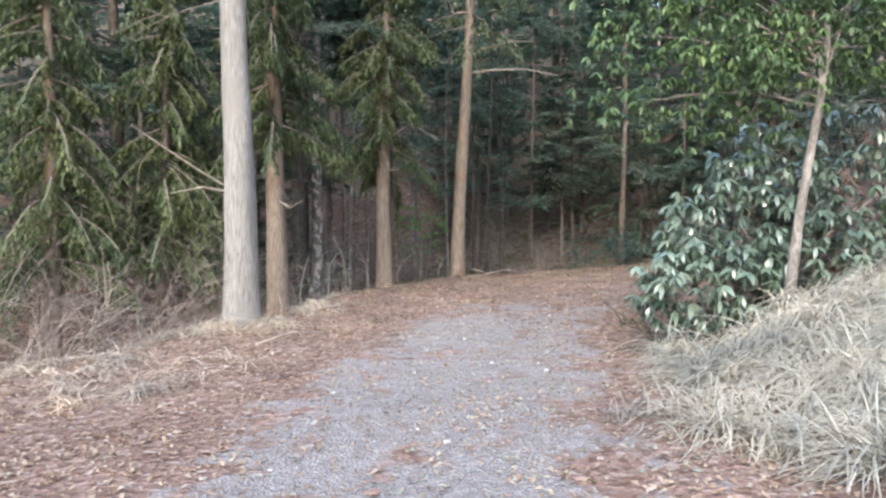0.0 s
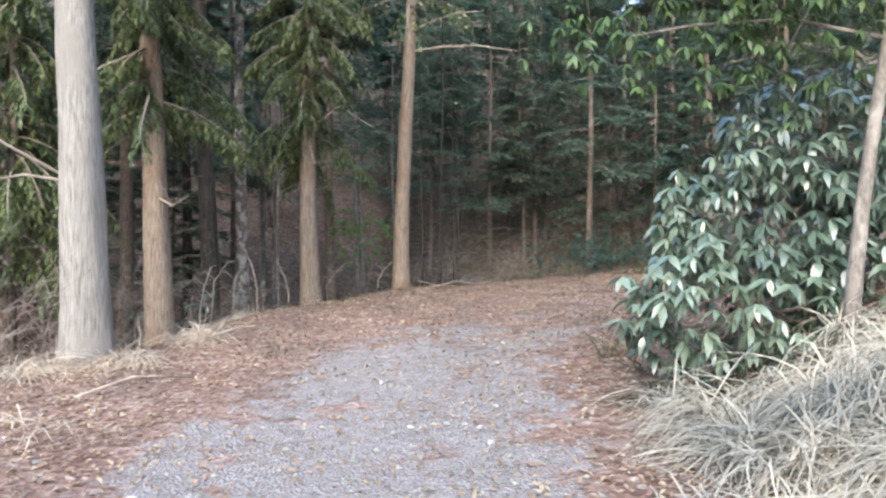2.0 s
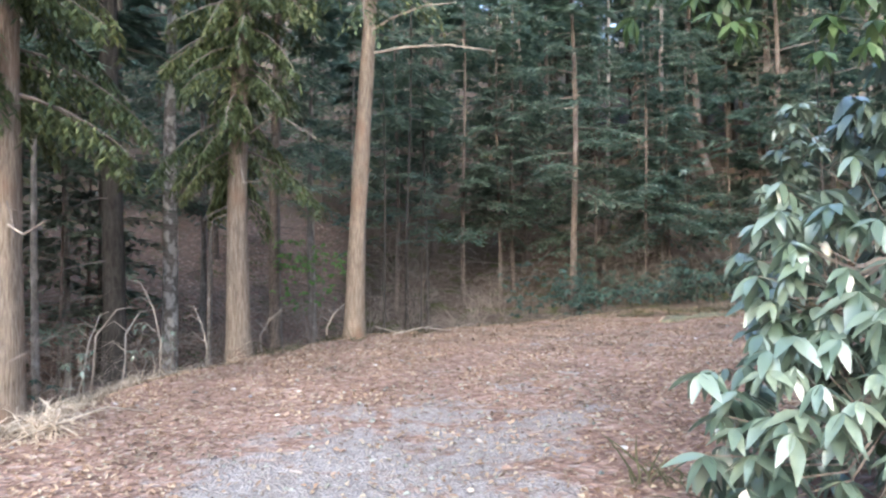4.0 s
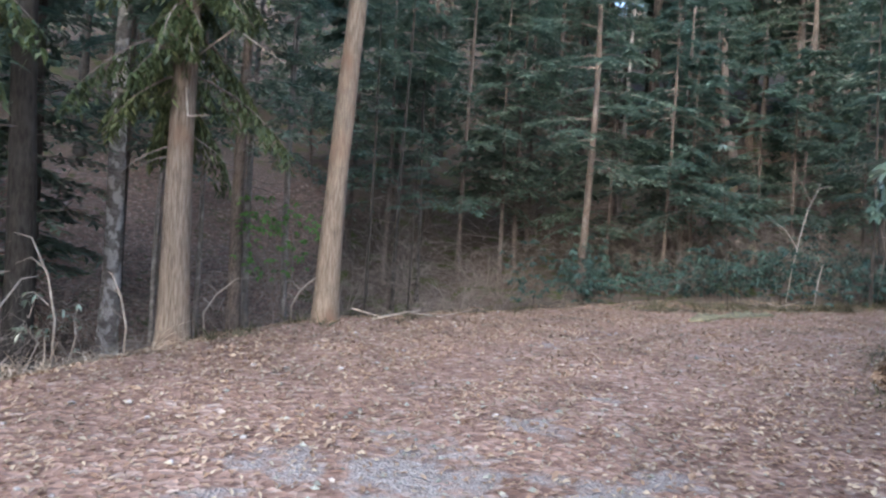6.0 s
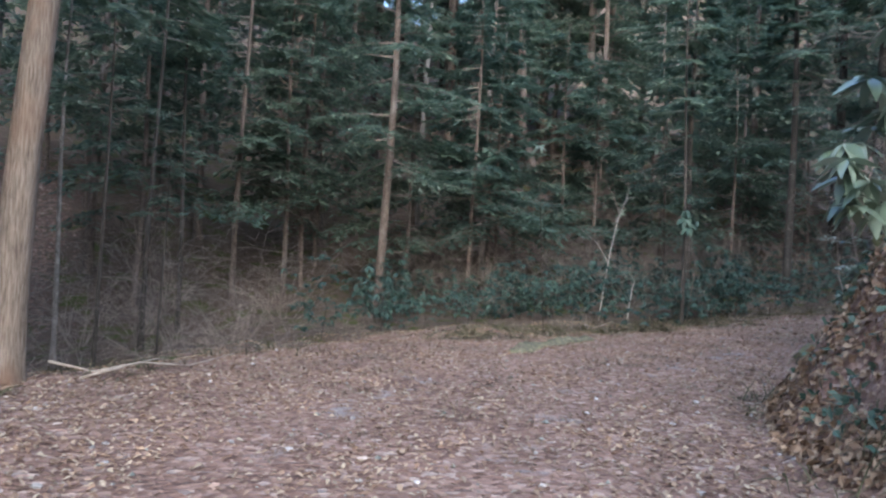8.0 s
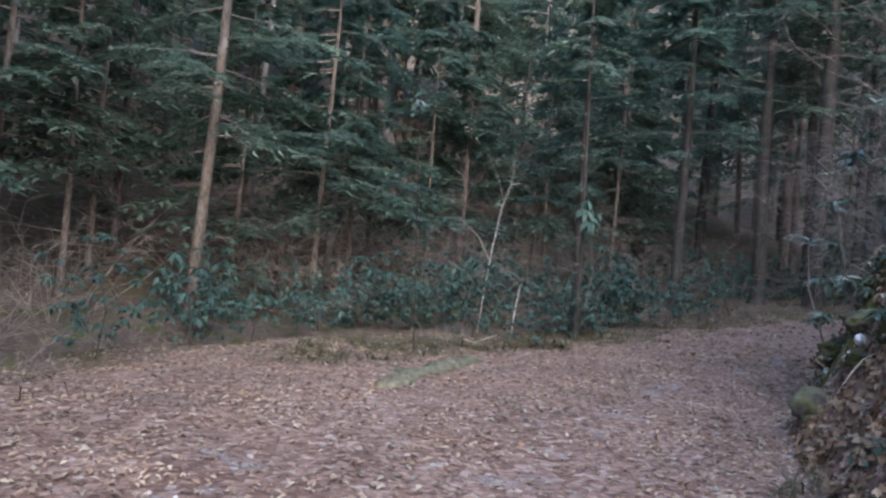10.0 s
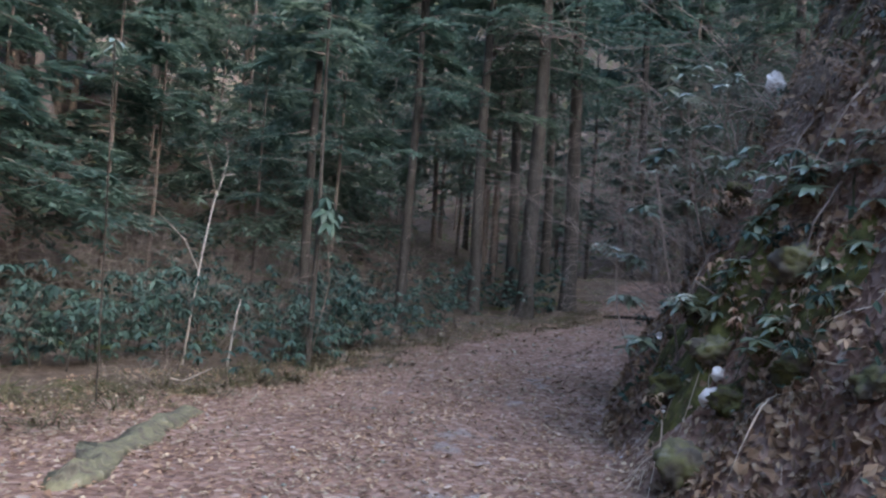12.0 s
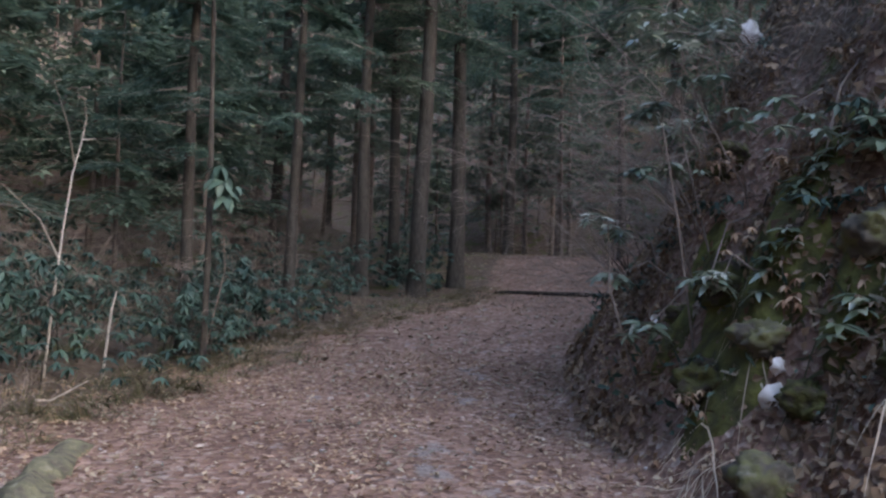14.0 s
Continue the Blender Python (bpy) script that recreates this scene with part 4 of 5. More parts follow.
for a, b, c in (((0.95, 0.8, 2.3), (0.55, 0.5, 2.7), (0.0, 0.1, 3.0)), ((1.3, 1.1, 2.7), (1.7, 1.3, 2.8), (2.0, 1.5, 2.75)), ((0.4, 0.34, 1.2), (0.1, 0.3, 1.6), (-0.35, 0.3, 1.9))):
    s = Soup()
    s.tube([a, b, c], [0.013, 0.009, 0.004], 5)
    part("branch", s, M_PALE_STEM, sap)
x, y = 10.75, 23.9
z = ground_z(x, y)
stick("stump_stem", [(x, y, z - 0.1), (x + 0.04, y, z + 0.35), (x + 0.14, y + 0.05, z + 0.75), (x + 0.2, y + 0.06, z + 0.95)], [0.016, 0.015, 0.012, 0.007], M_PALE_STEM, "short broken bleached stem on the verge", "stump")

# long dead boughs of the leaning trunk
s = Soup()
for zz, end in ((5.35, (1.6, -1.6, 5.3)), (4.95, (2.2, -1.6, 4.55))):
    b = Soup()
    a = Vector((0.045 * zz, 0, zz))
    e = Vector(end)
    b.tube([a, a.lerp(e, 0.3) + Vector((0, 0, 0.1)), a.lerp(e, 0.65) + Vector((0, 0, 0.12)), e], [0.026, 0.02, 0.014, 0.005], 6)
    part("branch", b, M_PALE_TWIG, D, "long dead side branch")
for a, m, e in (((-0.1, -0.15, 2.0), (-0.45, -0.5, 2.25), (-1.1, -1.0, 2.75)), ((-0.1, -0.15, 1.95), (-0.4, -0.35, 2.0), (-0.75, -0.6, 1.9))):
    b = Soup()
    b.tube([a, m, e], [0.018, 0.014, 0.006], 6)
    part("branch", b, M_PALE_TWIG, A, "dead snapped branch")
for tree, a, m, e in ((B, (0.1, -0.12, 2.05), (0.3, -0.25, 1.95), (0.55, -0.35, 2.08)), (C, (0.05, -0.15, 2.95), (0.15, -0.4, 2.6), (0.4, -0.45, 2.62)), (C, (0.1, -0.1, 3.3), (0.6, -0.4, 3.6), (1.2, -0.6, 3.2))):
    b = Soup()
    b.tube([a, m, e], [0.014, 0.011, 0.005], 5)
    part("branch", b, M_PALE_TWIG, tree, "dead snapped branch")

# waxy flat-lying sprays above the bank; their sky glint is painted as near-white leaf colour
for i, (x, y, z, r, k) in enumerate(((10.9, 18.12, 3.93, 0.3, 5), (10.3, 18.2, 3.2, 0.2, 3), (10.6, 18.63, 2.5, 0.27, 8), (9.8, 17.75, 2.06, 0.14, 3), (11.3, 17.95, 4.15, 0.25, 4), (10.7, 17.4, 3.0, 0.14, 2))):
    shrub("bank_spray", at_ground(x + 0.15, y - 0.25), [((x, y, z), (r, r, 0.07), k)], 0.1, "waxy evergreen sprig on the bank, sky glint painted as pale leaf colour", 170 + i, M_GLINT_LEAF, n=6, pitch=(-0.12, 0.22), low=True, shell=0.3, group=SPRAY)
# crooked dead stems on the outer verge
for i, (x, y, h, lean) in enumerate(((-1.9, 15.0, 1.35, -0.3), (-2.2, 14.5, 1.0, 0.2), (-2.45, 14.2, 1.15, 0.3), (-1.55, 15.9, 1.0, -0.2), (-2.75, 14.9, 1.3, 0.15), (-1.0, 17.2, 0.8, 0.35), (-0.1, 18.3, 0.7, 0.3))):
    g = ground_z(x, y)
    dead = holder("dead_weed", x, y, g, "crooked bleached dead stem on the outer verge", "weed", "dead stems on the verge")
    s = Soup()
    s.tube([(0, 0, -0.08), (0.05 * math.sin(i), 0.04, h * 0.35), (lean * 0.3, 0.05 * math.cos(i * 2), h * 0.65), (lean * 0.9, 0.1, h * 0.9), (lean * 1.5, 0.14, h * 0.93)], [0.013, 0.012, 0.01, 0.007, 0.003], 6, 0.1)
    part("stem", s, M_PALE_STEM if i % 3 == 1 else M_PALE_TWIG, dead, smooth=True)
    for q in (0.45, 0.68):
        s = Soup()
        s.tube([(lean * q * 0.45, 0.04, h * q), (lean * q * 0.45 - 0.14, 0.02, h * q + 0.12), (lean * q * 0.45 - 0.24, -0.05, h * q + 0.06)], [0.007, 0.005, 0.002], 5)
        part("branch", s, M_PALE_TWIG, dead)

# crooked moss-grown trunk on the far slope
x, y = 14.2, 33.6
z = ground_z(x, y)
stick("crooked_trunk", [(x, y, z - 0.3), (x - 0.3, y, z + 1.0), (x - 0.9, y, z + 2.3), (x - 1.3, y, z + 3.6), (x - 1.35, y, z + 5.2), (x - 1.5, y, z + 7.5)], [0.24, 0.2, 0.18, 0.15, 0.13, 0.08], M_PINE_BARK, "crooked bent grey trunk on the slope", "tree", 12)

# moss-grown log let into the edge of the track
def mossy_log():
    rng = random.Random(9)
    a, b = Vector((6.4, 20.35, 0)), Vector((8.75, 22.05, 0))
    n = 16
    pts, rad = [], []
    for i in range(n + 1):
        p = a.lerp(b, i / n)
        pts.append((p.x + 0.05 * math.sin(i * 0.9), p.y + 0.04 * math.cos(i * 1.3), ground_z(p.x, p.y) - 0.06))
        rad.append(0.13 + 0.02 * math.sin(i * 1.7) - (0.06 if i in (0, n) else 0))
    s = Soup()
    s.tube(pts, rad, 18, 0.5)
    thing("log", s, M_MOSS_WOOD, "moss-grown half-buried log at the edge of the track", "log", smooth=True)


mossy_log()
stick("fallen_log", [(22.87, 23.5, ground_z(22.87, 23.5) + 0.03), (22.9, 22.9, ground_z(22.9, 22.9) + 0.05), (22.95, 22.0, ground_z(22.95, 22.0) + 0.06), (23.0, 21.0, ground_z(23.0, 21.0) + 0.06), (23.0, 20.3, ground_z(23.0, 20.3) + 0.04)], [0.025, 0.045, 0.05, 0.052, 0.055], M_BLACK_LOG, "dark fallen pole lying across the track", "log", 9)
for i, pts in enumerate((((1.0, 18.35), (1.5, 18.75), (2.0, 19.15), (2.5, 19.4)), ((0.7, 18.6), (1.1, 18.7), (1.7, 19.0)), ((-2.2, 9.1), (-1.8, 9.3), (-1.4, 9.7)), ((-4.6, 8.9), (-4.0, 9.0), (-3.3, 9.2)), ((-5.4, 8.7), (-4.6, 8.6), (-3.8, 8.75)), ((2.8, 6.9), (3.4, 7.3), (4.2, 7.5)), ((-1.9, 11.6), (-1.5, 12.1), (-1.2, 12.3)), ((9.2, 23.0), (9.6, 23.3), (10.1, 23.4)))):
    stick("fallen_branch", [(x, y, ground_z(x, y) + 0.05 + 0.1 * ((i + k) % 2)) for k, (x, y) in enumerate(pts)], [0.013 - 0.003 * k for k in range(len(pts))], M_PALE_TWIG, "pale dead branch lying on the verge", "branch", 6, "dead branches on the verge")


# ---- bank: boulders, moss, white leaves ----
def boulder(x, y, z, r, mat, label, seed, squash=(1, 1, 0.8)):
    bm = bmesh.new()
    bmesh.ops.create_icosphere(bm, subdivisions=4, radius=1.0)
    for v in bm.verts:
        q = v.co * 1.4 + Vector((seed * 3.1, seed, 0))
        k = 1 + 0.45 * noise.noise(q) + 0.3 * abs(noise.noise(q * 2.6)) + 0.22 * noise.noise(q * 5) + 0.12 * noise.noise(q * 12)
        v.co = Vector((v.co.x * squash[0], v.co.y * squash[1], v.co.z * squash[2])) * k * r
    me = bpy.data.meshes.new("boulder")
    bm.to_mesh(me)
    bm.free()
    me.materials.append(mat)
    me.polygons.foreach_set("use_smooth", [True] * len(me.polygons))
    ob = new("boulder", me)
    ob.matrix_basis = pose(x, y, z, 0, 0, seed * 50)
    return tagged(ob, label, "rock", "rocks in the bank")


# rocks of the bank: place, size, how far they stand out of the slope
for i, (x, y, r, out) in enumerate(((10.05, 17.82, 0.2, -0.06), (9.78, 17.5, 0.17, -0.06), (9.4, 17.25, 0.15, -0.06), (10.55, 17.7, 0.22, -0.1), (9.6, 16.9, 0.2, -0.1), (10.9, 18.05, 0.14, -0.05), (9.0, 16.8, 0.16, -0.08), (8.5, 16.3, 0.15, -0.06), (11.5, 17.7, 0.22, -0.1))):
    boulder(x, y, ground_z(x, y) + out - 0.05, r, M_MOSS_ROCK if i % 3 != 1 else M_ROCK, "moss-grown dark rock jutting from the bank" if i % 3 != 1 else "bare dark grey rock in the bank", i + 1, (1.0, 1.15, 0.75))
boulder(9.05, 17.5, ground_z(9.05, 17.5) + 0.06, 0.17, M_ROCK, "small grey stone at the foot of the bank", 30)
def moss_patch(x, y, r, seed):
    """A cushion of moss that follows the bank."""
    rings, spokes = 9, 30
    s = Soup()
    px, py, up = [x], [y], [0.08]
    for k in range(1, rings + 1):
        for j in range(spokes):
            t = j / spokes * 6.283
            q = r * k / rings * (1 + 0.3 * noise.noise(Vector((math.cos(t) * 1.5, math.sin(t) * 1.5, seed))) + 0.15 * noise.noise(Vector((math.cos(t) * 5, math.sin(t) * 5, seed))))
            px.append(x + math.cos(t) * q)
            py.append(y + math.sin(t) * q)
            up.append((0.08 + 0.05 * noise.noise(Vector((px[-1] * 9, py[-1] * 9, seed)))) * (1 - (k / rings) ** 4) - 0.02 * (k == rings))
    z = lay(np.array(px), np.array(py))[0]
    s.v = [Vector((a, b, c + d)) for a, b, c, d in zip(px, py, z, up)]
    s.f = [(0, 1 + j, 1 + (j + 1) % spokes) for j in range(spokes)]
    s.f += [(1 + k * spokes + j, 1 + (k + 1) * spokes + j, 1 + (k + 1) * spokes + (j + 1) % spokes, 1 + k * spokes + (j + 1) % spokes) for k in range(rings - 1) for j in range(spokes)]
    thing("moss_patch", s, M_MOSS, "olive-green moss cushion spread over the bank", "moss", "moss on the bank", smooth=True)


for i, (x, y, r) in enumerate(((9.9, 17.66, 0.36), (10.3, 17.75, 0.26), (10.1, 17.3, 0.3), (9.45, 17.05, 0.18), (10.7, 18.12, 0.16), (9.2, 16.7, 0.25), (11.0, 17.9, 0.2), (9.75, 17.25, 0.14))):
    moss_patch(x, y, r, i + 1)


for i, (x, y, z, r, az) in enumerate(((9.5, 17.445, 1.33, 0.095, 5), (9.55, 17.43, 1.53, 0.05, 25), (12.2, 17.6, 4.45, 0.1, 20), (9.88, 17.35, 2.37, 0.035, 210), (10.95, 18.3, 1.75, 0.03, 200), (9.85, 17.9, 1.2, 0.025, 220), (9.1, 17.2, 1.2, 0.03, 190))):
    s = Soup()
    n = 14
    rim = [Vector((math.cos(t * 6.283 / n) * r * (1 + 0.15 * math.sin(t * 2.3 + i)), 0.02 * math.sin(t * 1.7), math.sin(t * 6.283 / n) * r * 1.2 * (1 + 0.12 * math.cos(t * 3.1)))) for t in range(n)]
    s.v = rim + [p * 0.5 + Vector((0, 0.03, 0)) for p in rim] + [Vector((0, 0.04, 0))]
    s.f = [(k, (k + 1) % n, n + (k + 1) % n, n + k) for k in range(n)] + [(n + k, n + (k + 1) % n, 2 * n) for k in range(n)]
    ob = thing("white_leaf", s, M_WHITE_LEAF, "large bleached white leaf caught in the bank", "leaf", "white leaves in the bank", smooth=True, at=pose(x, y, z, -15, 10 * (i % 3), az + 90))


# ---- grass, litter and gravel ----
def blades(name, spots, mat, label, seed, count, long, arch, wide=0.006, tangle=1.1, loft=0.0):
    """Arching blades of grass, in tufts."""
    rng = random.Random(seed)
    s = Soup()
    for x, y, r, share in spots:
        tufts = []
        for _ in range(max(3, int(26 * r * r))):
            a, q = rng.uniform(0, 6.28), r * math.sqrt(rng.random())
            tufts.append((x + math.cos(a) * q, y + math.sin(a) * q, rng.uniform(0, 6.28)))
        for _ in range(int(count * share)):
            tx, ty, way = rng.choice(tufts)
            px, py = tx + rng.gauss(0, 0.06), ty + rng.gauss(0, 0.06)
            s_len = long * rng.uniform(0.45, 1.2)
            az = way + rng.gauss(0, tangle)
            lay_ = rng.uniform(0.4, 1.6)
            d = Vector((math.cos(az) * lay_, math.sin(az) * lay_, 1)).normalized()
            pts = curve_pts((px, py, loft * rng.random() ** 1.5), d, s_len, 5, (d.x * arch, d.y * arch, -arch * rng.uniform(0.7, 1.8)), 0.1 + 0.08 * tangle, rng)
            side = Vector((-math.sin(az), math.cos(az), rng.uniform(-.4, .4)))
            w = wide * rng.uniform(0.6, 1.6)
            k = len(s.v)
            for i, p in enumerate(pts):
                ww = side * w * (1 - 0.8 * (i / 5) ** 2)
                s.v += [p - ww, p + ww]
            s.f += [(k + 2 * i, k + 2 * i + 1, k + 2 * i + 3, k + 2 * i + 2) for i in range(5)]
    v = np.array([tuple(p) for p in s.v])
    base = lay(v[:, 0], v[:, 1])[0]
    v[:, 2] = np.maximum(v[:, 2], 0.01) + base
    s.v = [tuple(p) for p in v]
    return thing(name, s, mat, label, "grass", kind="stuff")


blades("straw_grass", [(2.6, 5.2, 0.8, 0.2), (3.3, 6.0, 0.9, 0.34), (4.2, 6.6, 0.9, 0.3), (2.5, 6.6, 0.5, 0.1), (3.2, 4.4, 0.8, 0.15), (5.0, 7.2, 0.8, 0.18), (2.7, 7.6, 0.5, 0.12), (3.2, 7.0, 0.5, 0.12), (2.3, 7.1, 0.4, 0.07), (3.7, 7.5, 0.5, 0.1), (1.9, 5.6, 0.5, 0.03)],
       M_STRAW, "bleached tangled heap of arching dry grass beside the track", 3, 6200, 0.7, 1.6, 0.0042, 1.8, 0.2)
blades("straw_grass", [(-3.2, 10.1, 0.5, 0.1), (-4.0, 9.9, 0.6, 0.14), (-4.9, 9.4, 0.7, 0.2), (-5.8, 9.0, 0.8, 0.26), (-3.9, 8.3, 0.7, 0.06), (-2.5, 10.7, 0.4, 0.07), (-2.1, 12.0, 0.5, 0.06), (-6.4, 8.2, 0.8, 0.25), (-3.2, 7.0, 0.6, 0.04), (-2.4, 8.0, 0.5, 0.02), (9.6, 17.85, 0.3, 0.006), (9.0, 17.0, 0.3, 0.005), (-2.2, 14.6, 0.5, 0.05), (-2.6, 13.4, 0.6, 0.06), (-1.6, 15.9, 0.5, 0.05)],
       M_STRAW, "flattened bleached dry grass along the outer verge", 13, 6000, 0.55, 1.7, 0.0034, 1.6, 0.1)
blades("green_grass", [(3.0, 7.8, 0.7, 0.2), (3.7, 7.7, 0.6, 0.12), (2.6, 8.2, 0.5, 0.15), (4.5, 8.0, 0.7, 0.2), (2.9, 9.6, 0.6, 0.1), (-0.6, 16.9, 0.5, 0.1), (0.2, 17.9, 0.4, 0.08), (1.2, 18.9, 0.6, 0.08), (3.0, 20.8, 0.8, 0.08), (9.8, 23.0, 0.7, 0.12), (11.0, 23.2, 0.8, 0.15), (12.6, 23.4, 0.8, 0.12), (8.2, 23.2, 0.8, 0.1), (6.5, 22.6, 0.8, 0.1), (9.5, 16.8, 0.5, 0.05), (7.2, 15.8, 0.7, 0.1), (5.6, 14.0, 0.6, 0.08)],
       M_SEDGE, "faded green grass on the verge", 4, 1200, 0.35, 0.9)


EDGE = [p for p in LINE if 7.5 < p[0] < 24]
SIDE = [(p[0] - (q[1] - p[1]) / math.hypot(q[0] - p[0], q[1] - p[1]) * (p[3] + 0.15), p[1] + (q[0] - p[0]) / math.hypot(q[0] - p[0], q[1] - p[1]) * (p[3] + 0.15)) for p, q in zip(EDGE[:-1], EDGE[1:])]
blades("verge_grass", [(x, y, 0.75, 1.0) for x, y in SIDE], M_SEDGE, "thin brownish-green grass along the outer verge", 14, 130, 0.26, 0.9, 0.004)
# pale weeds standing on the outer edge
for i, (x, y) in enumerate(((-2.5, 13.9), (-2.9, 14.7), (-2.3, 15.2), (-3.1, 13.1), (-2.0, 15.6), (-3.4, 12.2))):
    g = ground_z(x, y)
    shrub("tall_weed", (x, y, g), [((x + 0.05, y, g + 0.55), (0.25, 0.25, 0.4), 9)], 0.085, "pale grey-green weed stalks on the outer verge", 150 + i, M_RHODO, n=5, pitch=(-0.2, 1.0), low=True, shell=0.2, stem_mat=M_PALE_TWIG, group="weeds on the verge")


def litter(name, n, region, size, mat, label, seed, keep, lift=0.012, tilt=0.5):
    """Fallen leaves lying on the ground: kinked four-cornered blades."""
    r = np.random.RandomState(seed)
    x0, x1, y0, y1 = region
    x, y = r.uniform(x0, x1, n), r.uniform(y0, y1, n)
    z, off, left, right = lay(x, y)
    ok = keep(x, y, off, left, right, r)
    x, y, z = x[ok], y[ok], z[ok]
    m = len(x)
    e = 0.06
    gx = (lay(x + e, y)[0] - z) / e
    gy = (lay(x, y + e)[0] - z) / e
    az = r.uniform(0, 6.283, m)
    long = size * r.uniform(0.5, 1.3, m)
    wide = long * r.uniform(0.4, 0.75, m)
    ca, sa = np.cos(az), np.sin(az)
    shape = ((-0.5, 0, 0.0), (-0.1, -0.5, 0.22), (0.5, 0, 0.0), (-0.05, 0.5, 0.22))
    one = np.ones(m)
    nrm = np.stack([-gx, -gy, one], 1) / np.sqrt(1 + gx * gx + gy * gy)[:, None]
    tx = np.stack([one, 0 * one, gx], 1) / np.sqrt(1 + gx * gx)[:, None]
    ty = np.cross(nrm, tx)
    spot = np.stack([x, y, z], 1)
    t1, t2 = r.uniform(-tilt, tilt, m), r.uniform(-tilt, tilt, m)
    V = np.zeros((m, 4, 3))
    for k, (a, b, c) in enumerate(shape):
        dx, dy = a * long * ca - b * wide * sa, a * long * sa + b * wide * ca
        up = lift + 0.12 * long + t1 * dx + t2 * dy + c * wide
        V[:, k] = spot + tx * dx[:, None] + ty * dy[:, None] + nrm * up[:, None]
    i = np.arange(m)[:, None] * 4
    F = np.concatenate([i + np.array([[0, 1, 2]]), i + np.array([[0, 2, 3]])], 0)
    me = bpy.data.meshes.new(name)
    me.from_pydata(V.reshape(-1, 3).tolist(), [], F.tolist())
    me.materials.append(mat)
    return tagged(new(name, me), label, "leaf litter", kind="stuff")


def on_track(x, y, off, left, right, r):
    lane, ruts = wear(off, y)
    lane = np.maximum(lane * 0.66, ruts * 0.45 * np.clip((y - 11) / 3, 0, 1))
    clump = lattice(x * 1.1, y * 1.1, 11) * 0.3 + lattice(x * 3.3, y * 3.3, 12) * 0.25
    return (left < 2.5) & (right < 1.6) & (r.uniform(0, 1, len(x)) + clump * 0.6 > 0.08 + 0.9 * lane)


litter("leaf_litter", 185000, (-6.5, 14, 3, 24), 0.047, M_LITTER, "fallen brown and tan leaves strewn over the track", 1, on_track)
litter("leaf_litter", 9000, (12, 36, 17, 28), 0.09, M_LITTER, "fallen brown leaves farther along the track", 2, lambda x, y, off, left, right, r: (left < 2) & (right < 1.5))
litter("bank_leaves", 75000, (5.5, 16, 12.5, 20), 0.075, M_BANK_LEAF, "dead leaves caught on the steep bank", 3, lambda x, y, off, left, right, r: (right > 0.1) & (right < 6.5) & (lattice(x * 1.9, y * 1.9, 7) + r.uniform(-0.5, 0.5, len(x)) > -0.2), 0.02, 0.8)
litter("bank_leaves", 9000, (5.5, 16, 12.5, 20), 0.07, M_SHADED_LEAF, "small dark green leaves growing on the bank", 4, lambda x, y, off, left, right, r: (right > 0.3) & (right < 4) & (lattice(x * 1.2, y * 1.2, 9) + r.uniform(-0.5, 0.5, len(x)) > 0.25), 0.06, 1.4)


def stones():
    r = np.random.RandomState(8)
    s = Soup()
    oct_v = [Vector(v) for v in ((1, 0, 0), (0, 1, 0), (-1, 0, 0), (0, -1, 0), (0, 0, 1), (0, 0, -0.6))]
    oct_f = [(0, 1, 4), (1, 2, 4), (2, 3, 4), (3, 0, 4), (1, 0, 5), (2, 1, 5), (3, 2, 5), (0, 3, 5)]
    x, y = r.uniform(-2.5, 13, 12000), r.uniform(3, 22.5, 12000)
    z, off, left, right = lay(x, y)
    lane = np.exp(-(off / 1.5) ** 2) * np.clip((17 - y) / 6, 0.12, 1)
    ok = r.uniform(0, 1, len(x)) < lane
    for px, py, pz in zip(x[ok], y[ok], z[ok]):
        k = 0.008 + 0.022 * r.random_sample() ** 3
        m = Matrix.Translation((px, py, pz + k * 0.25)) @ Euler((0, 0, r.uniform(0, 6.28))).to_matrix().to_4x4()
        sx, sy, sz = k * r.uniform(0.8, 1.5), k * r.uniform(0.7, 1.2), k * r.uniform(0.5, 0.9)
        s.add([m @ Vector((v.x * sx, v.y * sy, v.z * sz)) for v in oct_v], oct_f)
    thing("gravel", s, M_STONE, "loose pale grey gravel stones on the track", "gravel", kind="stuff")


stones()


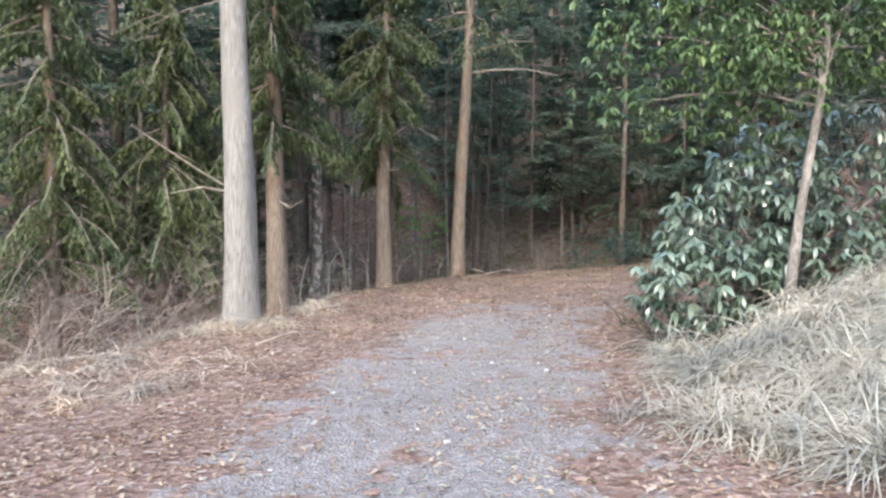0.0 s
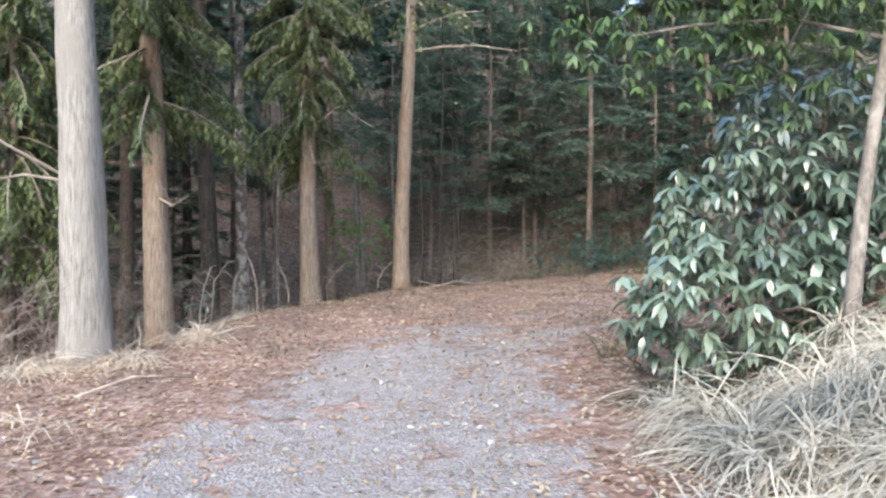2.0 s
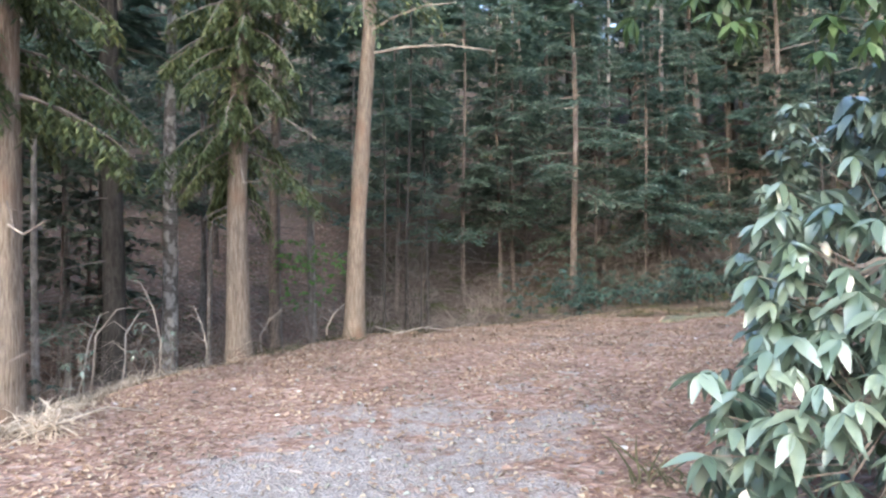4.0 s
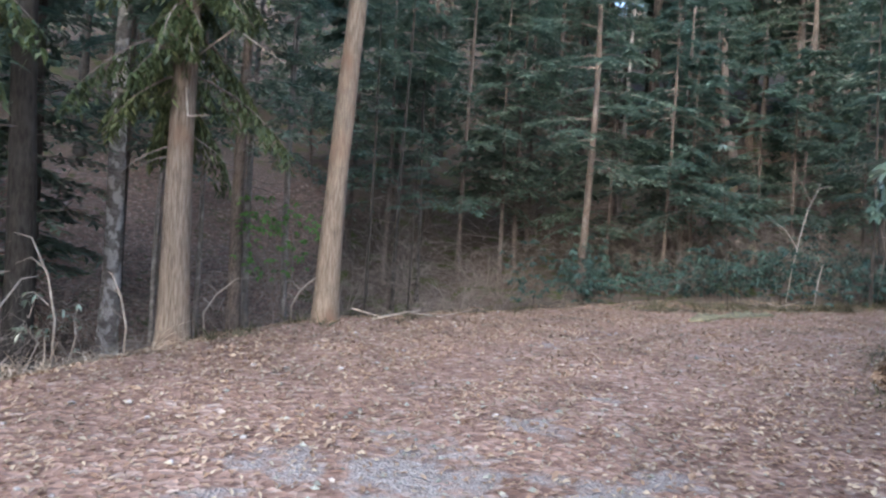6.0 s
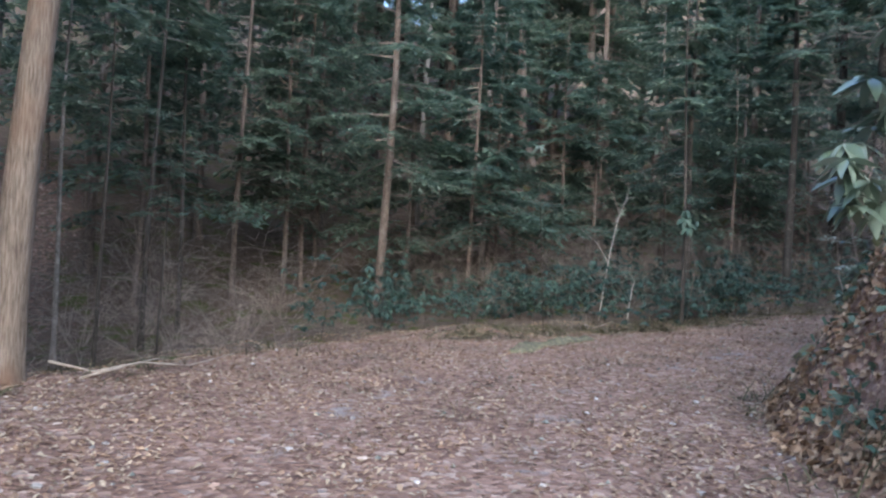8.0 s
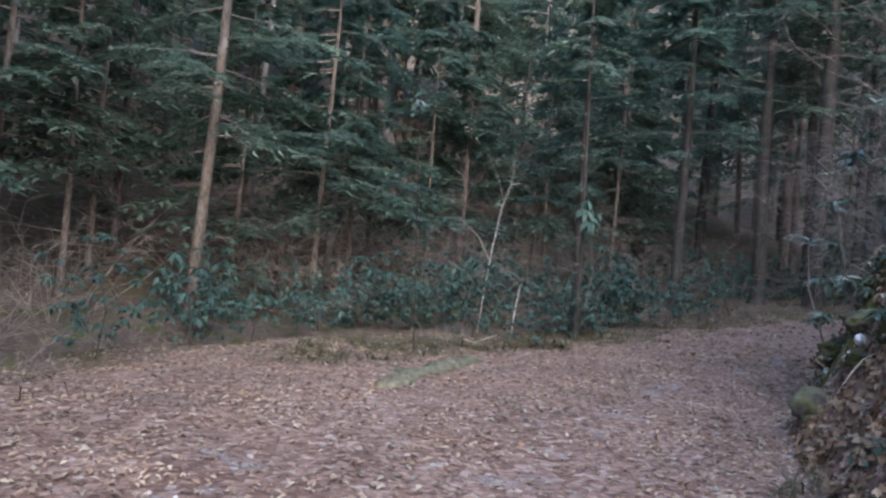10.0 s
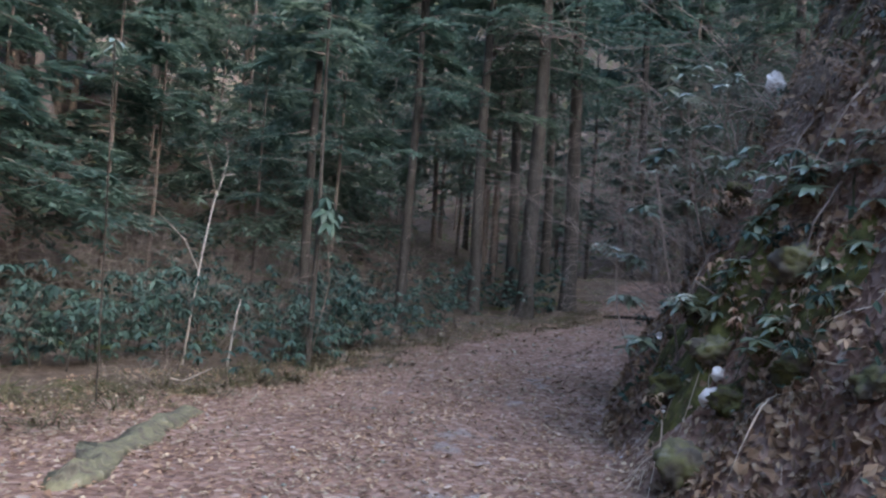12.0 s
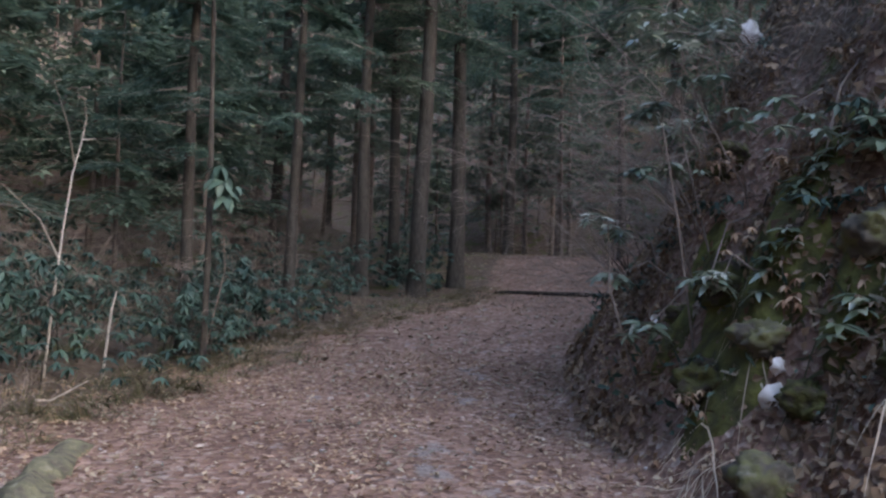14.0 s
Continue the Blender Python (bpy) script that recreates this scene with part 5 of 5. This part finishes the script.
def single_pieces():
    """The larger fallen leaves and stones that lie nearest the walk, each by itself."""
    r = random.Random(44)
    leaf = Soup()
    n = 9
    rim = []
    for k in range(2 * n):
        t = k / (2 * n) * 6.283
        q = 1 + 0.28 * math.cos(t * 5) * (0.4 + 0.6 * abs(math.sin(t)))
        rim.append(Vector((0.5 * math.cos(t) * q, 0.3 * math.sin(t) * q, 0.1 * math.sin(t) ** 2 + 0.06 * math.cos(2 * t))))
    leaf.v = [Vector((0, 0, 0))] + rim
    leaf.f = [(0, 1 + k, 1 + (k + 1) % (2 * n)) for k in range(2 * n)]
    leaf_me = leaf.mesh("fallen_leaf", M_LITTER_SINGLE)
    bm = bmesh.new()
    bmesh.ops.create_icosphere(bm, subdivisions=1, radius=1.0)
    for v in bm.verts:
        v.co = Vector((v.co.x * 1.25, v.co.y, v.co.z * 0.6)) * (1 + 0.25 * noise.noise(v.co * 1.7))
    stone_me = bpy.data.meshes.new("stone")
    bm.to_mesh(stone_me)
    bm.free()
    stone_me.materials.append(M_STONE_SINGLE)
    for name, me, count, lo, hi in (("fallen_leaf", leaf_me, 300, 0.05, 0.1), ("stone", stone_me, 160, 0.012, 0.03)):
        done = 0
        while done < count:
            x, y = r.uniform(-2.5, 11), r.uniform(3.5, 22)
            z, off, left, right = (float(a[0]) for a in lay(x, y))
            if left > 0.3 or right > 0.3:
                continue
            k = r.uniform(lo, hi)
            ob = new(name, me)
            ob.parent = ground
            ob.matrix_basis = pose(x, y, z + (0.012 if name == "fallen_leaf" else k * 0.3), r.uniform(-14, 14), r.uniform(-14, 14), r.uniform(0, 360)) @ Matrix.Scale(k, 4)
            done += 1


def single_tone(name, colours):
    m, n, l, b = nodes_of(name, 0.8)
    oi = n.new("ShaderNodeObjectInfo")
    c = ramp(n, l, oi.outputs["Random"], [(i / (len(colours) - 1), k) for i, k in enumerate(colours)])
    f = noise_tex(n, l, 5, 4)
    c = mixed(n, l, 1.0, c, ramp(n, l, f, [(0.3, (0.75, 0.75, 0.75)), (0.7, (1.15, 1.15, 1.15))]), "MULTIPLY")
    l.new(c, b.inputs["Base Color"])
    return m


M_LITTER_SINGLE = single_tone("large_fallen_leaf", [(0.2, 0.12, 0.09), (0.33, 0.22, 0.17), (0.43, 0.32, 0.26), (0.58, 0.5, 0.43)])
M_STONE_SINGLE = single_tone("single_gravel_stone", [(0.22, 0.215, 0.21), (0.38, 0.37, 0.365), (0.56, 0.55, 0.54)])
single_pieces()
